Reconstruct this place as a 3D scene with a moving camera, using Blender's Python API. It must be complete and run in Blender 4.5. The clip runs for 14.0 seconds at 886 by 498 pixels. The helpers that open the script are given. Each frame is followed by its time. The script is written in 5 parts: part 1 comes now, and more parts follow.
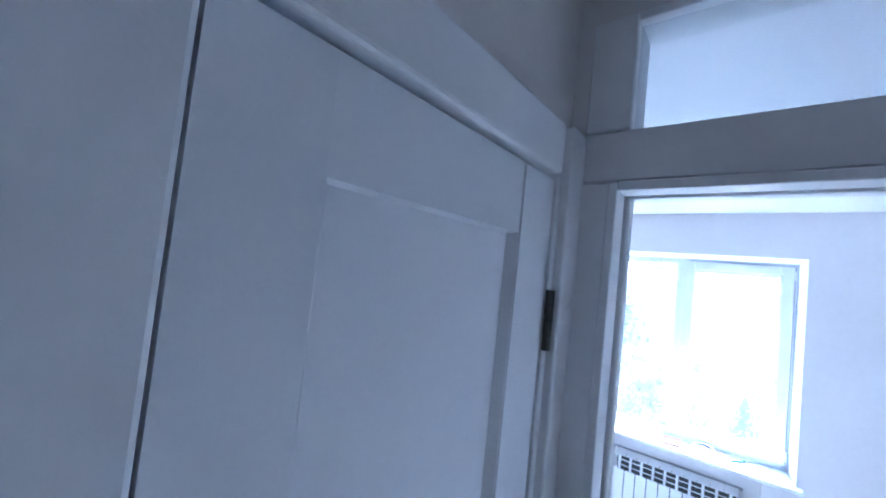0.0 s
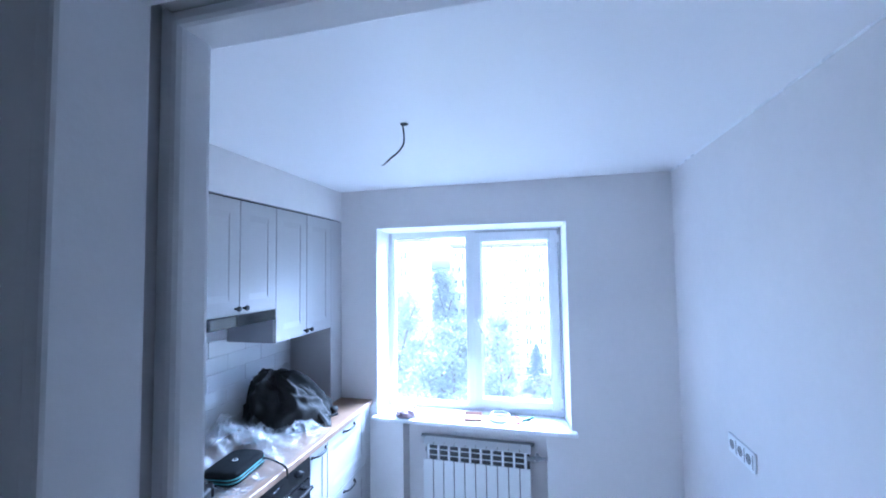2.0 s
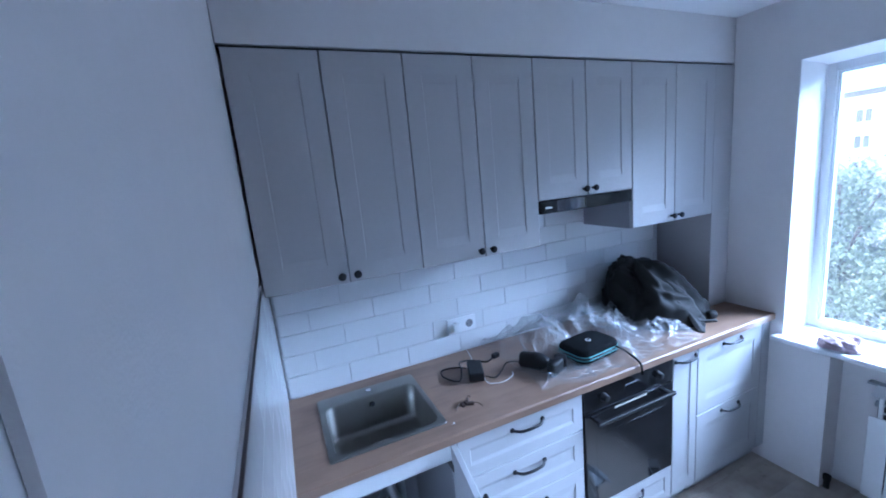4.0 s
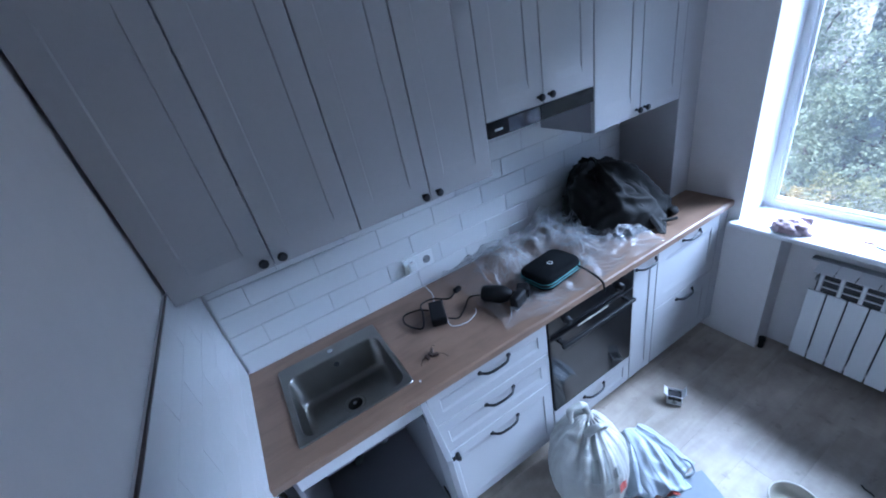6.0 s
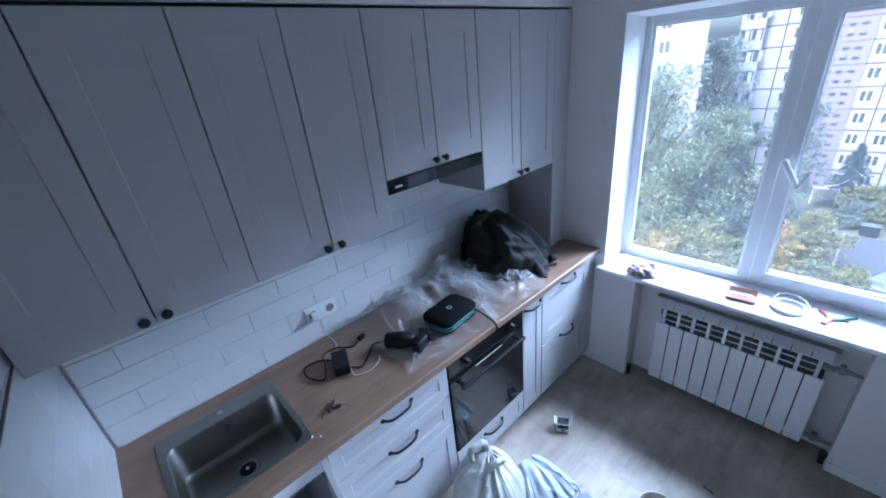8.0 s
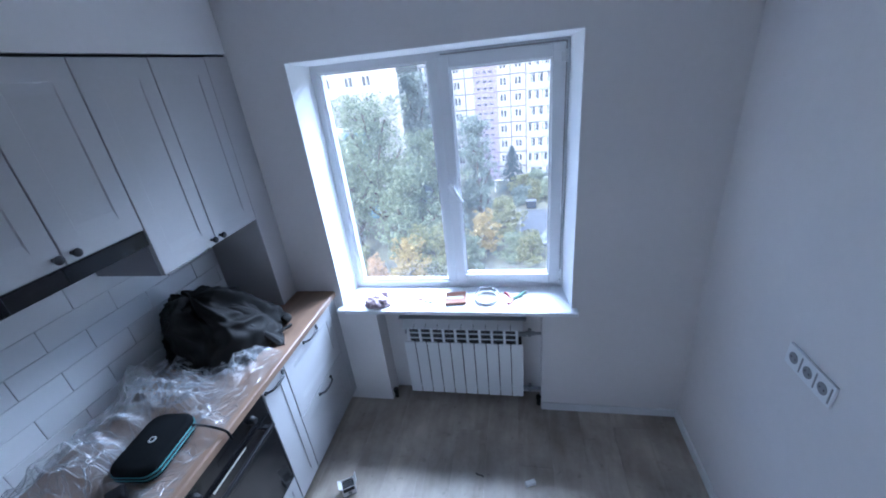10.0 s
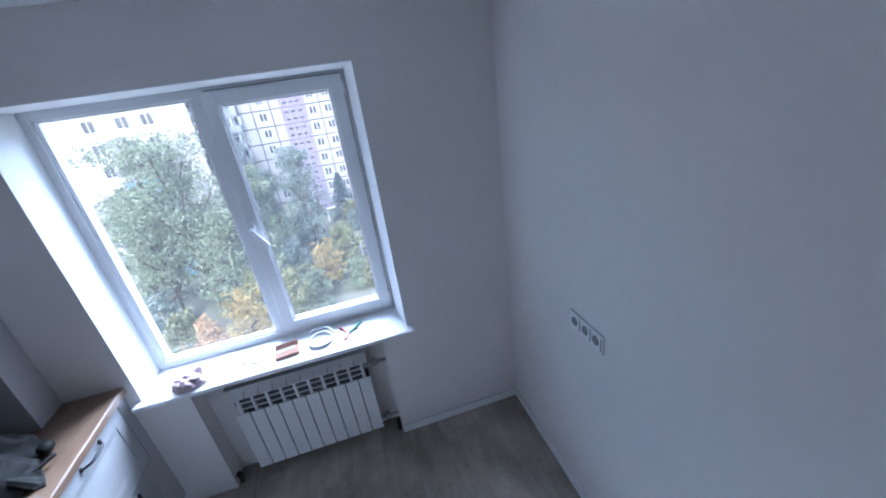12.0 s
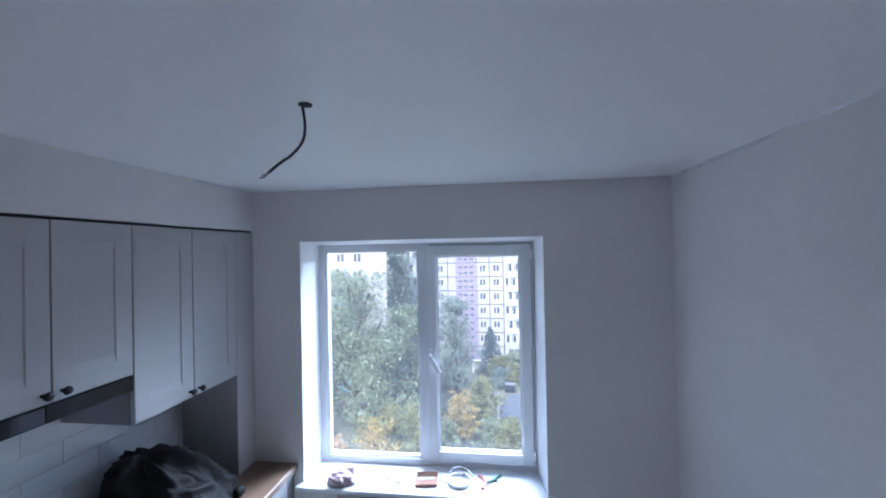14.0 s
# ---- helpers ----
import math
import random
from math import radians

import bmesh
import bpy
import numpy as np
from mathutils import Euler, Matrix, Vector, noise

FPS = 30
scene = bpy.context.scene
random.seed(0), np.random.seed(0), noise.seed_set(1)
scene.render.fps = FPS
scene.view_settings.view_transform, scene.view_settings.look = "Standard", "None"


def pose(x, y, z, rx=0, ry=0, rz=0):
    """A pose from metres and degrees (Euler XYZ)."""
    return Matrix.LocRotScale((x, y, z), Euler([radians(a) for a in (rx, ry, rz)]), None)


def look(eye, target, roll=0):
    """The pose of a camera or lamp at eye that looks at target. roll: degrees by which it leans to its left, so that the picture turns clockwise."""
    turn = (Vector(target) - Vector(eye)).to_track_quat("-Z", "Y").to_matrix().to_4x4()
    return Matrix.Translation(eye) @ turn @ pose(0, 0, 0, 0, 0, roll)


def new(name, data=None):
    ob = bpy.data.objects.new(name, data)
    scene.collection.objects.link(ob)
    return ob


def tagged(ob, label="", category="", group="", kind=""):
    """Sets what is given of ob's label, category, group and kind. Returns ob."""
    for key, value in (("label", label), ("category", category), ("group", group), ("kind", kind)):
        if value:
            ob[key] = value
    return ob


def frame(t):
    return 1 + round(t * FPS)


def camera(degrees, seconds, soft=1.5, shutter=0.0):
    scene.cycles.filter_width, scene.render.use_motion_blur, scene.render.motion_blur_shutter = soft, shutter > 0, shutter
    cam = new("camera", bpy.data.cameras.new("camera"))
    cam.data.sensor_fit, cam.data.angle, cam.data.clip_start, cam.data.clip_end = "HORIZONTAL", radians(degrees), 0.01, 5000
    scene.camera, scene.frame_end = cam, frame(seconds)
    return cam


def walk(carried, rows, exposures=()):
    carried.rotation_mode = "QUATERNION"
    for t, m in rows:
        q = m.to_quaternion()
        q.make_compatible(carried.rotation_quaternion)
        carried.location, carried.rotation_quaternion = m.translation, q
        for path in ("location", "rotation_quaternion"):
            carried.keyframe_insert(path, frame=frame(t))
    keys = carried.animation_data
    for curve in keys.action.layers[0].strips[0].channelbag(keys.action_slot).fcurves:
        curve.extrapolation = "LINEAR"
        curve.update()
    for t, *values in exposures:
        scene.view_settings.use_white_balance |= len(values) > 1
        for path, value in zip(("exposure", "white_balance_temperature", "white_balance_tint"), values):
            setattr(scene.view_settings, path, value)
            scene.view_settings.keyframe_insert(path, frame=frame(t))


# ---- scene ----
cam = camera(97.7, 14.0, soft=1.9)
PATH = [
    (0, (1.81, -3.352, 1.904), (0.539, -1.812, 2.007), 6.1),
    (0.5, (1.821, -3.159, 1.895), (1.057, -1.311, 1.908), 4.8),
    (1, (1.835, -2.994, 1.91), (1.572, -1.013, 2.008), 2.3),
    (1.5, (1.848, -2.882, 1.894), (1.654, -0.892, 1.937), -0.5),
    (2, (1.856, -2.768, 1.9), (1.376, -0.829, 1.998), -0.8),
    (2.5, (1.851, -2.691, 1.879), (1.218, -0.794, 1.922), -0.5),
    (3, (1.781, -2.624, 1.879), (0.793, -0.885, 1.852), 1.2),
    (3.5, (1.771, -2.524, 1.849), (0.273, -1.208, 1.696), -4.5),
    (4, (1.757, -2.426, 1.82), (-0.056, -1.664, 1.456), -5.5),
    (4.2, (1.73, -2.367, 1.814), (-0.069, -1.685, 1.27), -9.5),
    (6.3, (1.551, -2.199, 2.026), (0.005, -1.421, 1.023), -11.1),
    (6.5, (1.55, -2.219, 2.036), (0.023, -1.365, 1.066), -8.5),
    (7, (1.582, -2.225, 2.053), (0.099, -1.226, 1.158), -7.2),
    (7.2, (1.585, -2.223, 2.053), (0.134, -1.171, 1.165), -7.1),
    (9.3, (1.711, -2.042, 2.106), (0.784, -0.5, 1.233), -4.7),
    (9.5, (1.684, -2.0, 2.106), (0.972, -0.36, 1.208), -3.6),
    (10, (1.747, -1.936, 2.124), (1.366, -0.167, 1.273), -6.3),
    (10.5, (1.767, -1.915, 2.134), (1.736, -0.105, 1.285), -6.0),
    (11, (1.826, -1.907, 2.131), (2.009, -0.102, 1.289), -7.6),
    (11.5, (1.869, -1.895, 2.125), (2.193, -0.118, 1.266), -8.5),
    (12, (1.889, -1.895, 2.128), (2.294, -0.125, 1.289), -8.3),
    (12.5, (1.862, -1.959, 2.154), (2.079, -0.039, 1.638), -6.4),
    (13, (1.82, -2.074, 2.178), (1.796, -0.077, 2.081), -4.5),
    (13.5, (1.779, -2.179, 2.181), (1.631, -0.192, 2.349), -0.8),
    (14, (1.771, -2.15, 2.142), (1.514, -0.166, 2.151), -1.1),
]
walk(cam, [(t, look(eye, target, roll)) for t, eye, target, roll in PATH],
     exposures=[(0.0, 4.58, 4600, 12), (0.5, 4.3, 4550, 12), (1.0, 4.05, 4500, 12), (1.5, 3.9, 4450, 12), (2.5, 3.55, 4500, 12), (3.5, 3.05, 4500, 12), (4.2, 2.95, 4500, 12),
                (6.4, 2.5, 4750, 12), (9.4, 2.55, 4850, 12), (11.0, 2.5, 5000, 12), (14.0, 2.35, 5150, 12)])

# ---- light ----
world = bpy.data.worlds.new("overcast_sky")
scene.world = world
world.use_nodes = True
wn = world.node_tree.nodes
sky = wn.new("ShaderNodeTexSky")
sky.sky_type, sky.sun_disc = "NISHITA", False
sky.sun_elevation, sky.sun_rotation = radians(38), radians(200)
sky.air_density, sky.dust_density, sky.ozone_density = 1.0, 4.0, 1.0
wn["Background"].inputs["Strength"].default_value = 0.15
world.node_tree.links.new(sky.outputs[0], wn["Background"].inputs["Color"])
sun = new("sun", bpy.data.lights.new("sun", "SUN"))
sun.data.energy, sun.data.angle, sun.data.color = 1.5, radians(14), (1.0, 0.96, 0.9)
sun.matrix_world = look((-8, -30, 40), (0, 0, 0))

# added unseen area lamp above the courtyard, boosts sky light through the window
day = new("sky_boost_lamp", bpy.data.lights.new("sky_boost_lamp", "AREA"))
day.data.shape, day.data.size, day.data.size_y = "RECTANGLE", 19.0, 15.1
day.data.energy, day.data.color = 7500, (0.9, 0.95, 1.0)
day.matrix_world = look((3.4, 14.25, 12.15), (2.9, 2.55, 2.65))

# ---- sizes of the kitchen ----
W, L, H = 2.70, 2.512, 2.51           # width, length (y from -L to 0), height
CAB_Y = (-2.503, -1.925, -1.357, -0.785, -0.165)
CT = 0.912                             # worktop height
GROUND = -20.0


# ---- materials ----
def material(name, color, rough=0.5, metal=0.0, vary=0.06, scale=3.0, fine=60.0, bump=0.0, bump_scale=120.0, spec=0.5,
             random_tint=0.0, island=False, coat=0.0):
    m = bpy.data.materials.new(name)
    m.use_nodes = True
    nt = m.node_tree
    n, k = nt.nodes, nt.links
    b = n["Principled BSDF"]
    b.inputs["Metallic"].default_value = metal
    b.inputs["Specular IOR Level"].default_value = spec
    b.inputs["Coat Weight"].default_value = coat
    tc = n.new("ShaderNodeTexCoord")
    big, small = n.new("ShaderNodeTexNoise"), n.new("ShaderNodeTexNoise")
    for tex, s, d in ((big, scale, 4), (small, fine, 3)):
        tex.inputs["Scale"].default_value, tex.inputs["Detail"].default_value = s, d
        k.new(tc.outputs["Object"], tex.inputs["Vector"])
    add = n.new("ShaderNodeMath")
    add.operation = "ADD"
    k.new(big.outputs["Fac"], add.inputs[0])
    k.new(small.outputs["Fac"], add.inputs[1])
    fac = add.outputs[0]
    if random_tint:
        src = n.new("ShaderNodeNewGeometry").outputs["Random Per Island"] if island else n.new("ShaderNodeObjectInfo").outputs["Random"]
        ma = n.new("ShaderNodeMath")
        ma.operation, ma.inputs[1].default_value = "MULTIPLY_ADD", random_tint / max(vary, 0.01)
        k.new(src, ma.inputs[0])
        k.new(fac, ma.inputs[2])
        sub = n.new("ShaderNodeMath")
        sub.operation, sub.inputs[1].default_value = "SUBTRACT", random_tint / max(vary, 0.01) / 2
        k.new(ma.outputs[0], sub.inputs[0])
        fac = sub.outputs[0]
    mr = n.new("ShaderNodeMapRange")
    mr.inputs["From Min"].default_value, mr.inputs["From Max"].default_value = 0.5, 1.5
    mr.inputs["To Min"].default_value, mr.inputs["To Max"].default_value = 1 - vary, 1 + vary
    mr.clamp = False
    k.new(fac, mr.inputs["Value"])
    mul = n.new("ShaderNodeVectorMath")
    mul.operation = "SCALE"
    mul.inputs[0].default_value = color
    k.new(mr.outputs[0], mul.inputs["Scale"])
    k.new(mul.outputs[0], b.inputs["Base Color"])
    rr = n.new("ShaderNodeMapRange")
    rr.inputs["To Min"].default_value, rr.inputs["To Max"].default_value = max(rough - 0.08, 0.02), min(rough + 0.08, 1)
    k.new(big.outputs["Fac"], rr.inputs["Value"])
    k.new(rr.outputs[0], b.inputs["Roughness"])
    if bump:
        bt, bp = n.new("ShaderNodeTexNoise"), n.new("ShaderNodeBump")
        bt.inputs["Scale"].default_value, bt.inputs["Detail"].default_value = bump_scale, 5
        bp.inputs["Strength"].default_value, bp.inputs["Distance"].default_value = bump, 0.01
        k.new(tc.outputs["Object"], bt.inputs["Vector"])
        k.new(bt.outputs["Fac"], bp.inputs["Height"])
        k.new(bp.outputs[0], b.inputs["Normal"])
    return m


def wood(name, dark, light, rough, stretch, random_tint=0.0, knots=0.25, span=(0.42, 0.85)):
    """Grain along the object's y axis."""
    m = material(name, light, rough)
    nt = m.node_tree
    n, k = nt.nodes, nt.links
    tc, mp, tex, tex2, ramp = (n.new("ShaderNode" + s) for s in ("TexCoord", "Mapping", "TexNoise", "TexNoise", "ValToRGB"))
    info, off = n.new("ShaderNodeObjectInfo"), n.new("ShaderNodeVectorMath")
    off.operation = "MULTIPLY_ADD"
    off.inputs[0].default_value, off.inputs[1].default_value = (7, 31, 3), (0, 0, 0)
    k.new(info.outputs["Random"], off.inputs[1])
    k.new(tc.outputs["Object"], off.inputs[2])
    k.new(off.outputs[0], mp.inputs["Vector"])
    mp.inputs["Scale"].default_value = (stretch, 1.6, stretch)
    k.new(mp.outputs[0], tex.inputs["Vector"])
    tex.inputs["Scale"].default_value, tex.inputs["Detail"].default_value, tex.inputs["Distortion"].default_value = 1.5, 8, 0.6
    k.new(off.outputs[0], tex2.inputs["Vector"])
    tex2.inputs["Scale"].default_value, tex2.inputs["Detail"].default_value = 4.5, 4
    mix = n.new("ShaderNodeMath")
    mix.operation, mix.inputs[1].default_value = "MULTIPLY_ADD", knots
    k.new(tex2.outputs["Fac"], mix.inputs[0])
    k.new(tex.outputs["Fac"], mix.inputs[2])
    last = mix.outputs[0]
    if random_tint:
        t2 = n.new("ShaderNodeMath")
        t2.operation, t2.inputs[1].default_value = "MULTIPLY_ADD", random_tint
        k.new(info.outputs["Random"], t2.inputs[0])
        k.new(last, t2.inputs[2])
        last = t2.outputs[0]
    mr = n.new("ShaderNodeMapRange")
    mr.inputs["From Min"].default_value, mr.inputs["From Max"].default_value = span
    k.new(last, mr.inputs["Value"])
    ramp.color_ramp.elements[0].color, ramp.color_ramp.elements[1].color = (*dark, 1), (*light, 1)
    k.new(mr.outputs[0], ramp.inputs[0])
    k.new(ramp.outputs[0], n["Principled BSDF"].inputs["Base Color"])
    bp = n.new("ShaderNodeBump")
    bp.inputs["Strength"].default_value, bp.inputs["Distance"].default_value = 0.12, 0.004
    k.new(tex.outputs["Fac"], bp.inputs["Height"])
    k.new(bp.outputs[0], n["Principled BSDF"].inputs["Normal"])
    return m


def stained(m, amount, scale, spots=0.5):
    """Dust and scuffs with a shape of their own, laid over a material's colour."""
    nt = m.node_tree
    n, k = nt.nodes, nt.links
    b = n["Principled BSDF"]
    src = b.inputs["Base Color"].links[0].from_socket
    geo, big, fine, r1, r2, mul, sc = (n.new("ShaderNode" + t) for t in ("NewGeometry", "TexNoise", "TexNoise", "MapRange", "MapRange", "Math", "VectorMath"))
    for tex, f, d in ((big, scale, 6), (fine, scale * 7, 5)):
        tex.inputs["Scale"].default_value, tex.inputs["Detail"].default_value, tex.inputs["Roughness"].default_value = f, d, 0.65
        k.new(geo.outputs["Position"], tex.inputs["Vector"])
    for mr, tex, lo, hi, a in ((r1, big, 0.35, 0.62, amount), (r2, fine, 0.60, 0.72, -spots * amount)):
        mr.inputs["From Min"].default_value, mr.inputs["From Max"].default_value = lo, hi
        mr.inputs["To Min"].default_value, mr.inputs["To Max"].default_value = (1 - a, 1 + a * 0.4) if a > 0 else (1.0, 1 + a * 2)
        k.new(tex.outputs["Fac"], mr.inputs["Value"])
    mul.operation = "MULTIPLY"
    k.new(r1.outputs[0], mul.inputs[0])
    k.new(r2.outputs[0], mul.inputs[1])
    sc.operation = "SCALE"
    k.new(src, sc.inputs[0])
    k.new(mul.outputs[0], sc.inputs["Scale"])
    k.new(sc.outputs[0], b.inputs["Base Color"])
    return m


def clear(name, tint, gloss=0.03, rough=0.02, haze=0.0, lobe="BsdfDiffuse"):
    """Thin clear sheet: see-through with mirror gloss that grows at grazing angles, and a little white haze."""
    m = bpy.data.materials.new(name)
    m.use_nodes = True
    nt = m.node_tree
    n, k = nt.nodes, nt.links
    n.remove(n["Principled BSDF"])
    out = n["Material Output"]
    tr, gl, fr, mx, df, mx2 = (n.new("ShaderNode" + s) for s in ("BsdfTransparent", "BsdfGlossy", "LayerWeight", "MixShader", lobe, "MixShader"))
    pw, ml = n.new("ShaderNodeMath"), n.new("ShaderNodeMath")
    pw.operation, pw.inputs[1].default_value = "POWER", 4.0
    ml.operation, ml.inputs[1].default_value, ml.inputs[2].default_value = "MULTIPLY_ADD", 0.5, gloss
    fr.inputs["Blend"].default_value = 0.5
    k.new(fr.outputs["Facing"], pw.inputs[0])
    k.new(pw.outputs[0], ml.inputs[0])
    tr.inputs[0].default_value = (*tint, 1)
    gl.inputs["Roughness"].default_value = rough
    df.inputs[0].default_value = (0.8, 0.82, 0.85, 1)
    mx2.inputs[0].default_value = haze
    k.new(tr.outputs[0], mx2.inputs[1])
    k.new(df.outputs[0], mx2.inputs[2])
    k.new(ml.outputs[0], mx.inputs[0])
    k.new(mx2.outputs[0], mx.inputs[1])
    k.new(gl.outputs[0], mx.inputs[2])
    k.new(mx.outputs[0], out.inputs[0])
    return m


M = {}
M["wall"] = material("painted_wall", (0.71, 0.688, 0.68), 0.75, vary=0.025, scale=1.2, fine=25, bump=0.12, bump_scale=260, spec=0.25)
M["ceiling"] = material("stretch_ceiling", (0.80, 0.80, 0.81), 0.38, vary=0.01, scale=0.8, spec=0.4)
M["hall"] = material("hall_wall_paint", (0.68, 0.66, 0.635), 0.8, vary=0.03, scale=1.5, bump=0.15, bump_scale=200, spec=0.2)
M["reveal"] = material("reveal_plaster", (0.84, 0.84, 0.85), 0.6, vary=0.02, spec=0.3)
M["trim"] = material("white_trim_paint", (0.72, 0.725, 0.735), 0.45, vary=0.02, scale=5, bump=0.05, bump_scale=90)
M["door"] = material("door_laminate", (0.72, 0.735, 0.76), 0.42, vary=0.02, scale=2, bump=0.06, bump_scale=140)
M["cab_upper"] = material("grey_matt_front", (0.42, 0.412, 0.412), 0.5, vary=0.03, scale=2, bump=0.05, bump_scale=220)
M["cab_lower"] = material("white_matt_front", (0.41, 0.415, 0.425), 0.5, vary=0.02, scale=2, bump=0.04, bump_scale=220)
M["carcass"] = material("grey_carcass_board", (0.26, 0.26, 0.28), 0.55, vary=0.03, scale=4)
M["white_board"] = material("white_carcass_board", (0.66, 0.67, 0.68), 0.5, vary=0.03, scale=4)
# near-black: dark parts, plus the shade painted into gaps, holes and openings
M["dark"] = material("dark_parts_and_shade", (0.02, 0.02, 0.022), 0.7)
M["black"] = material("black_metal", (0.012, 0.012, 0.014), 0.38, metal=0.3, vary=0.2, bump=0.05)
M["plastic_black"] = material("black_plastic", (0.010, 0.010, 0.011), 0.5, vary=0.25, fine=140, bump=0.08, bump_scale=300, spec=0.18)
M["oven_glass"] = material("black_oven_glass", (0.008, 0.008, 0.009), 0.06, vary=0.3, scale=6, spec=0.6)
M["steel"] = material("brushed_steel", (0.30, 0.29, 0.265), 0.34, metal=1.0, vary=0.04, scale=6, fine=250)
M["chrome"] = material("polished_chrome", (0.75, 0.75, 0.76), 0.08, metal=1.0, vary=0.03)
M["smoked"] = material("smoked_mirror", (0.07, 0.07, 0.075), 0.08, metal=1.0, vary=0.1)
M["nickel"] = material("aged_nickel", (0.06, 0.057, 0.052), 0.4, metal=0.9, vary=0.2)
M["tile"] = material("white_glazed_tile", (0.68, 0.69, 0.70), 0.16, vary=0.02, scale=6, random_tint=0.015, bump=0.02, bump_scale=25)
M["grout"] = material("grey_grout", (0.62, 0.62, 0.63), 0.9, vary=0.08, scale=20, bump=0.3, bump_scale=400)
M["worktop"] = wood("oak_worktop", (0.15, 0.092, 0.062), (0.255, 0.168, 0.113), 0.42, 11, knots=0.6)
M["floor"] = wood("greige_laminate", (0.285, 0.246, 0.203), (0.425, 0.374, 0.316), 0.45, 9, random_tint=0.14, knots=0.9, span=(0.78, 1.24))
M["underlay"] = material("dark_joint", (0.16, 0.14, 0.12), 0.9)
M["seal"] = material("grey_rubber_seal", (0.34, 0.335, 0.335), 0.6)
M["pvc"] = material("white_window_pvc", (0.70, 0.71, 0.73), 0.3, vary=0.015)
M["sill"] = material("white_sill_pvc", (0.80, 0.81, 0.82), 0.28, vary=0.02, scale=8)
# black of tyres, also the shade painted inside the radiator vents
M["gasket"] = material("black_rubber_vent_shade", (0.03, 0.03, 0.032), 0.6)
# haze paints glare onto the dusty panes, grey tint dims the outside view
M["glass"] = clear("dust_and_glare_glass", (0.84, 0.86, 0.88), 0.02, 0.0, 0.011, "BsdfTranslucent")
M["film"] = clear("crumpled_plastic_film", (0.95, 0.955, 0.96), 0.022, 0.18, 0.075)
# hazier than the film: paints the bright glints along its folds
M["film_fold"] = clear("film_fold_glint", (0.95, 0.955, 0.96), 0.06, 0.18, 0.32)
M["radiator"] = material("white_radiator_enamel", (0.76, 0.77, 0.78), 0.3, vary=0.015)
# darker than the enamel: the radiator's inner shade put into the colour
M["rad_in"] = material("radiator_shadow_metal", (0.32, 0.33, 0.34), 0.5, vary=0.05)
M["cable_grey"] = material("dark_grey_cable", (0.05, 0.05, 0.055), 0.6)
M["pipe"] = material("grey_pipe", (0.30, 0.31, 0.32), 0.4, metal=0.6, vary=0.1)
M["cloth"] = material("charcoal_cloth", (0.0095, 0.0094, 0.009), 0.7, vary=0.12, scale=6, fine=300, bump=0.10, bump_scale=420, spec=0.28)
M["hood_glass"] = material("black_hood_glass", (0.006, 0.006, 0.007), 0.14, vary=0.2, scale=6, spec=0.22)
M["case"] = material("black_woven_case", (0.006, 0.007, 0.008), 0.85, vary=0.3, fine=400, bump=0.2, bump_scale=900, spec=0.08)
M["teal"] = material("teal_piping", (0.10, 0.30, 0.30), 0.5, vary=0.1)
M["badge"] = material("silver_badge", (0.55, 0.55, 0.52), 0.4, metal=0.4)
M["bag_white"] = material("white_carrier_bag", (0.36, 0.362, 0.34), 0.4, vary=0.05, scale=7, bump=0.3, bump_scale=30)
M["bag_blue"] = material("pale_blue_bag", (0.40, 0.45, 0.50), 0.32, vary=0.05, scale=7, bump=0.3, bump_scale=30)
M["print"] = material("grey_bag_print", (0.22, 0.23, 0.22), 0.5)
M["print_red"] = material("red_bag_print", (0.45, 0.10, 0.08), 0.5)
M["slate"] = material("grey_blue_card", (0.20, 0.23, 0.27), 0.6, vary=0.08)
M["card"] = material("white_card", (0.68, 0.68, 0.68), 0.6, vary=0.04)
M["socket"] = material("white_socket_plastic", (0.74, 0.75, 0.76), 0.3, vary=0.01)
# grey for small plastic bits, and for the shade painted in socket recesses
M["socket_hole"] = material("grey_plastic_recess_shade", (0.22, 0.22, 0.23), 0.5)
M["rag"] = material("mauve_rag", (0.50, 0.39, 0.42), 0.9, vary=0.2, scale=30, fine=300, bump=0.5, bump_scale=300)
M["leather"] = material("brown_leather", (0.34, 0.17, 0.115), 0.7, vary=0.2, scale=30, bump=0.2)
M["white_cable"] = material("white_cable", (0.66, 0.67, 0.68), 0.4, vary=0.03)
M["red_grip"] = material("red_grip", (0.42, 0.10, 0.10), 0.45)
M["green_grip"] = material("green_grip", (0.08, 0.20, 0.14), 0.45)
M["brown"] = material("brown_terminal", (0.06, 0.035, 0.025), 0.5, vary=0.2)
M["bucket"] = material("beige_tub", (0.42, 0.40, 0.34), 0.5, vary=0.05)
M["copper_trim"] = material("dark_bronze_trim", (0.09, 0.068, 0.066), 0.35, metal=0.5)


stained(M["floor"], 0.28, 2.4, 0.6)
stained(M["worktop"], 0.10, 5.0, 0.3)
stained(M["wall"], 0.03, 1.3, 0.2)
stained(M["steel"], 0.08, 9.0, 0.6)


# ---- mesh helpers ----
BASE = {}


def box(x0, x1, y0, y1, z0, z1, bev=0.0, seg=1, bm=None):
    b = bmesh.new()
    bmesh.ops.create_cube(b, size=1.0, matrix=Matrix.Translation(((x0 + x1) / 2, (y0 + y1) / 2, (z0 + z1) / 2)) @ Matrix.Diagonal((x1 - x0, y1 - y0, z1 - z0, 1)))
    if bev:
        bmesh.ops.bevel(b, geom=b.edges[:], offset=bev, segments=seg, affect="EDGES", profile=0.5)
    return merged(bm, b) if bm is not None else b


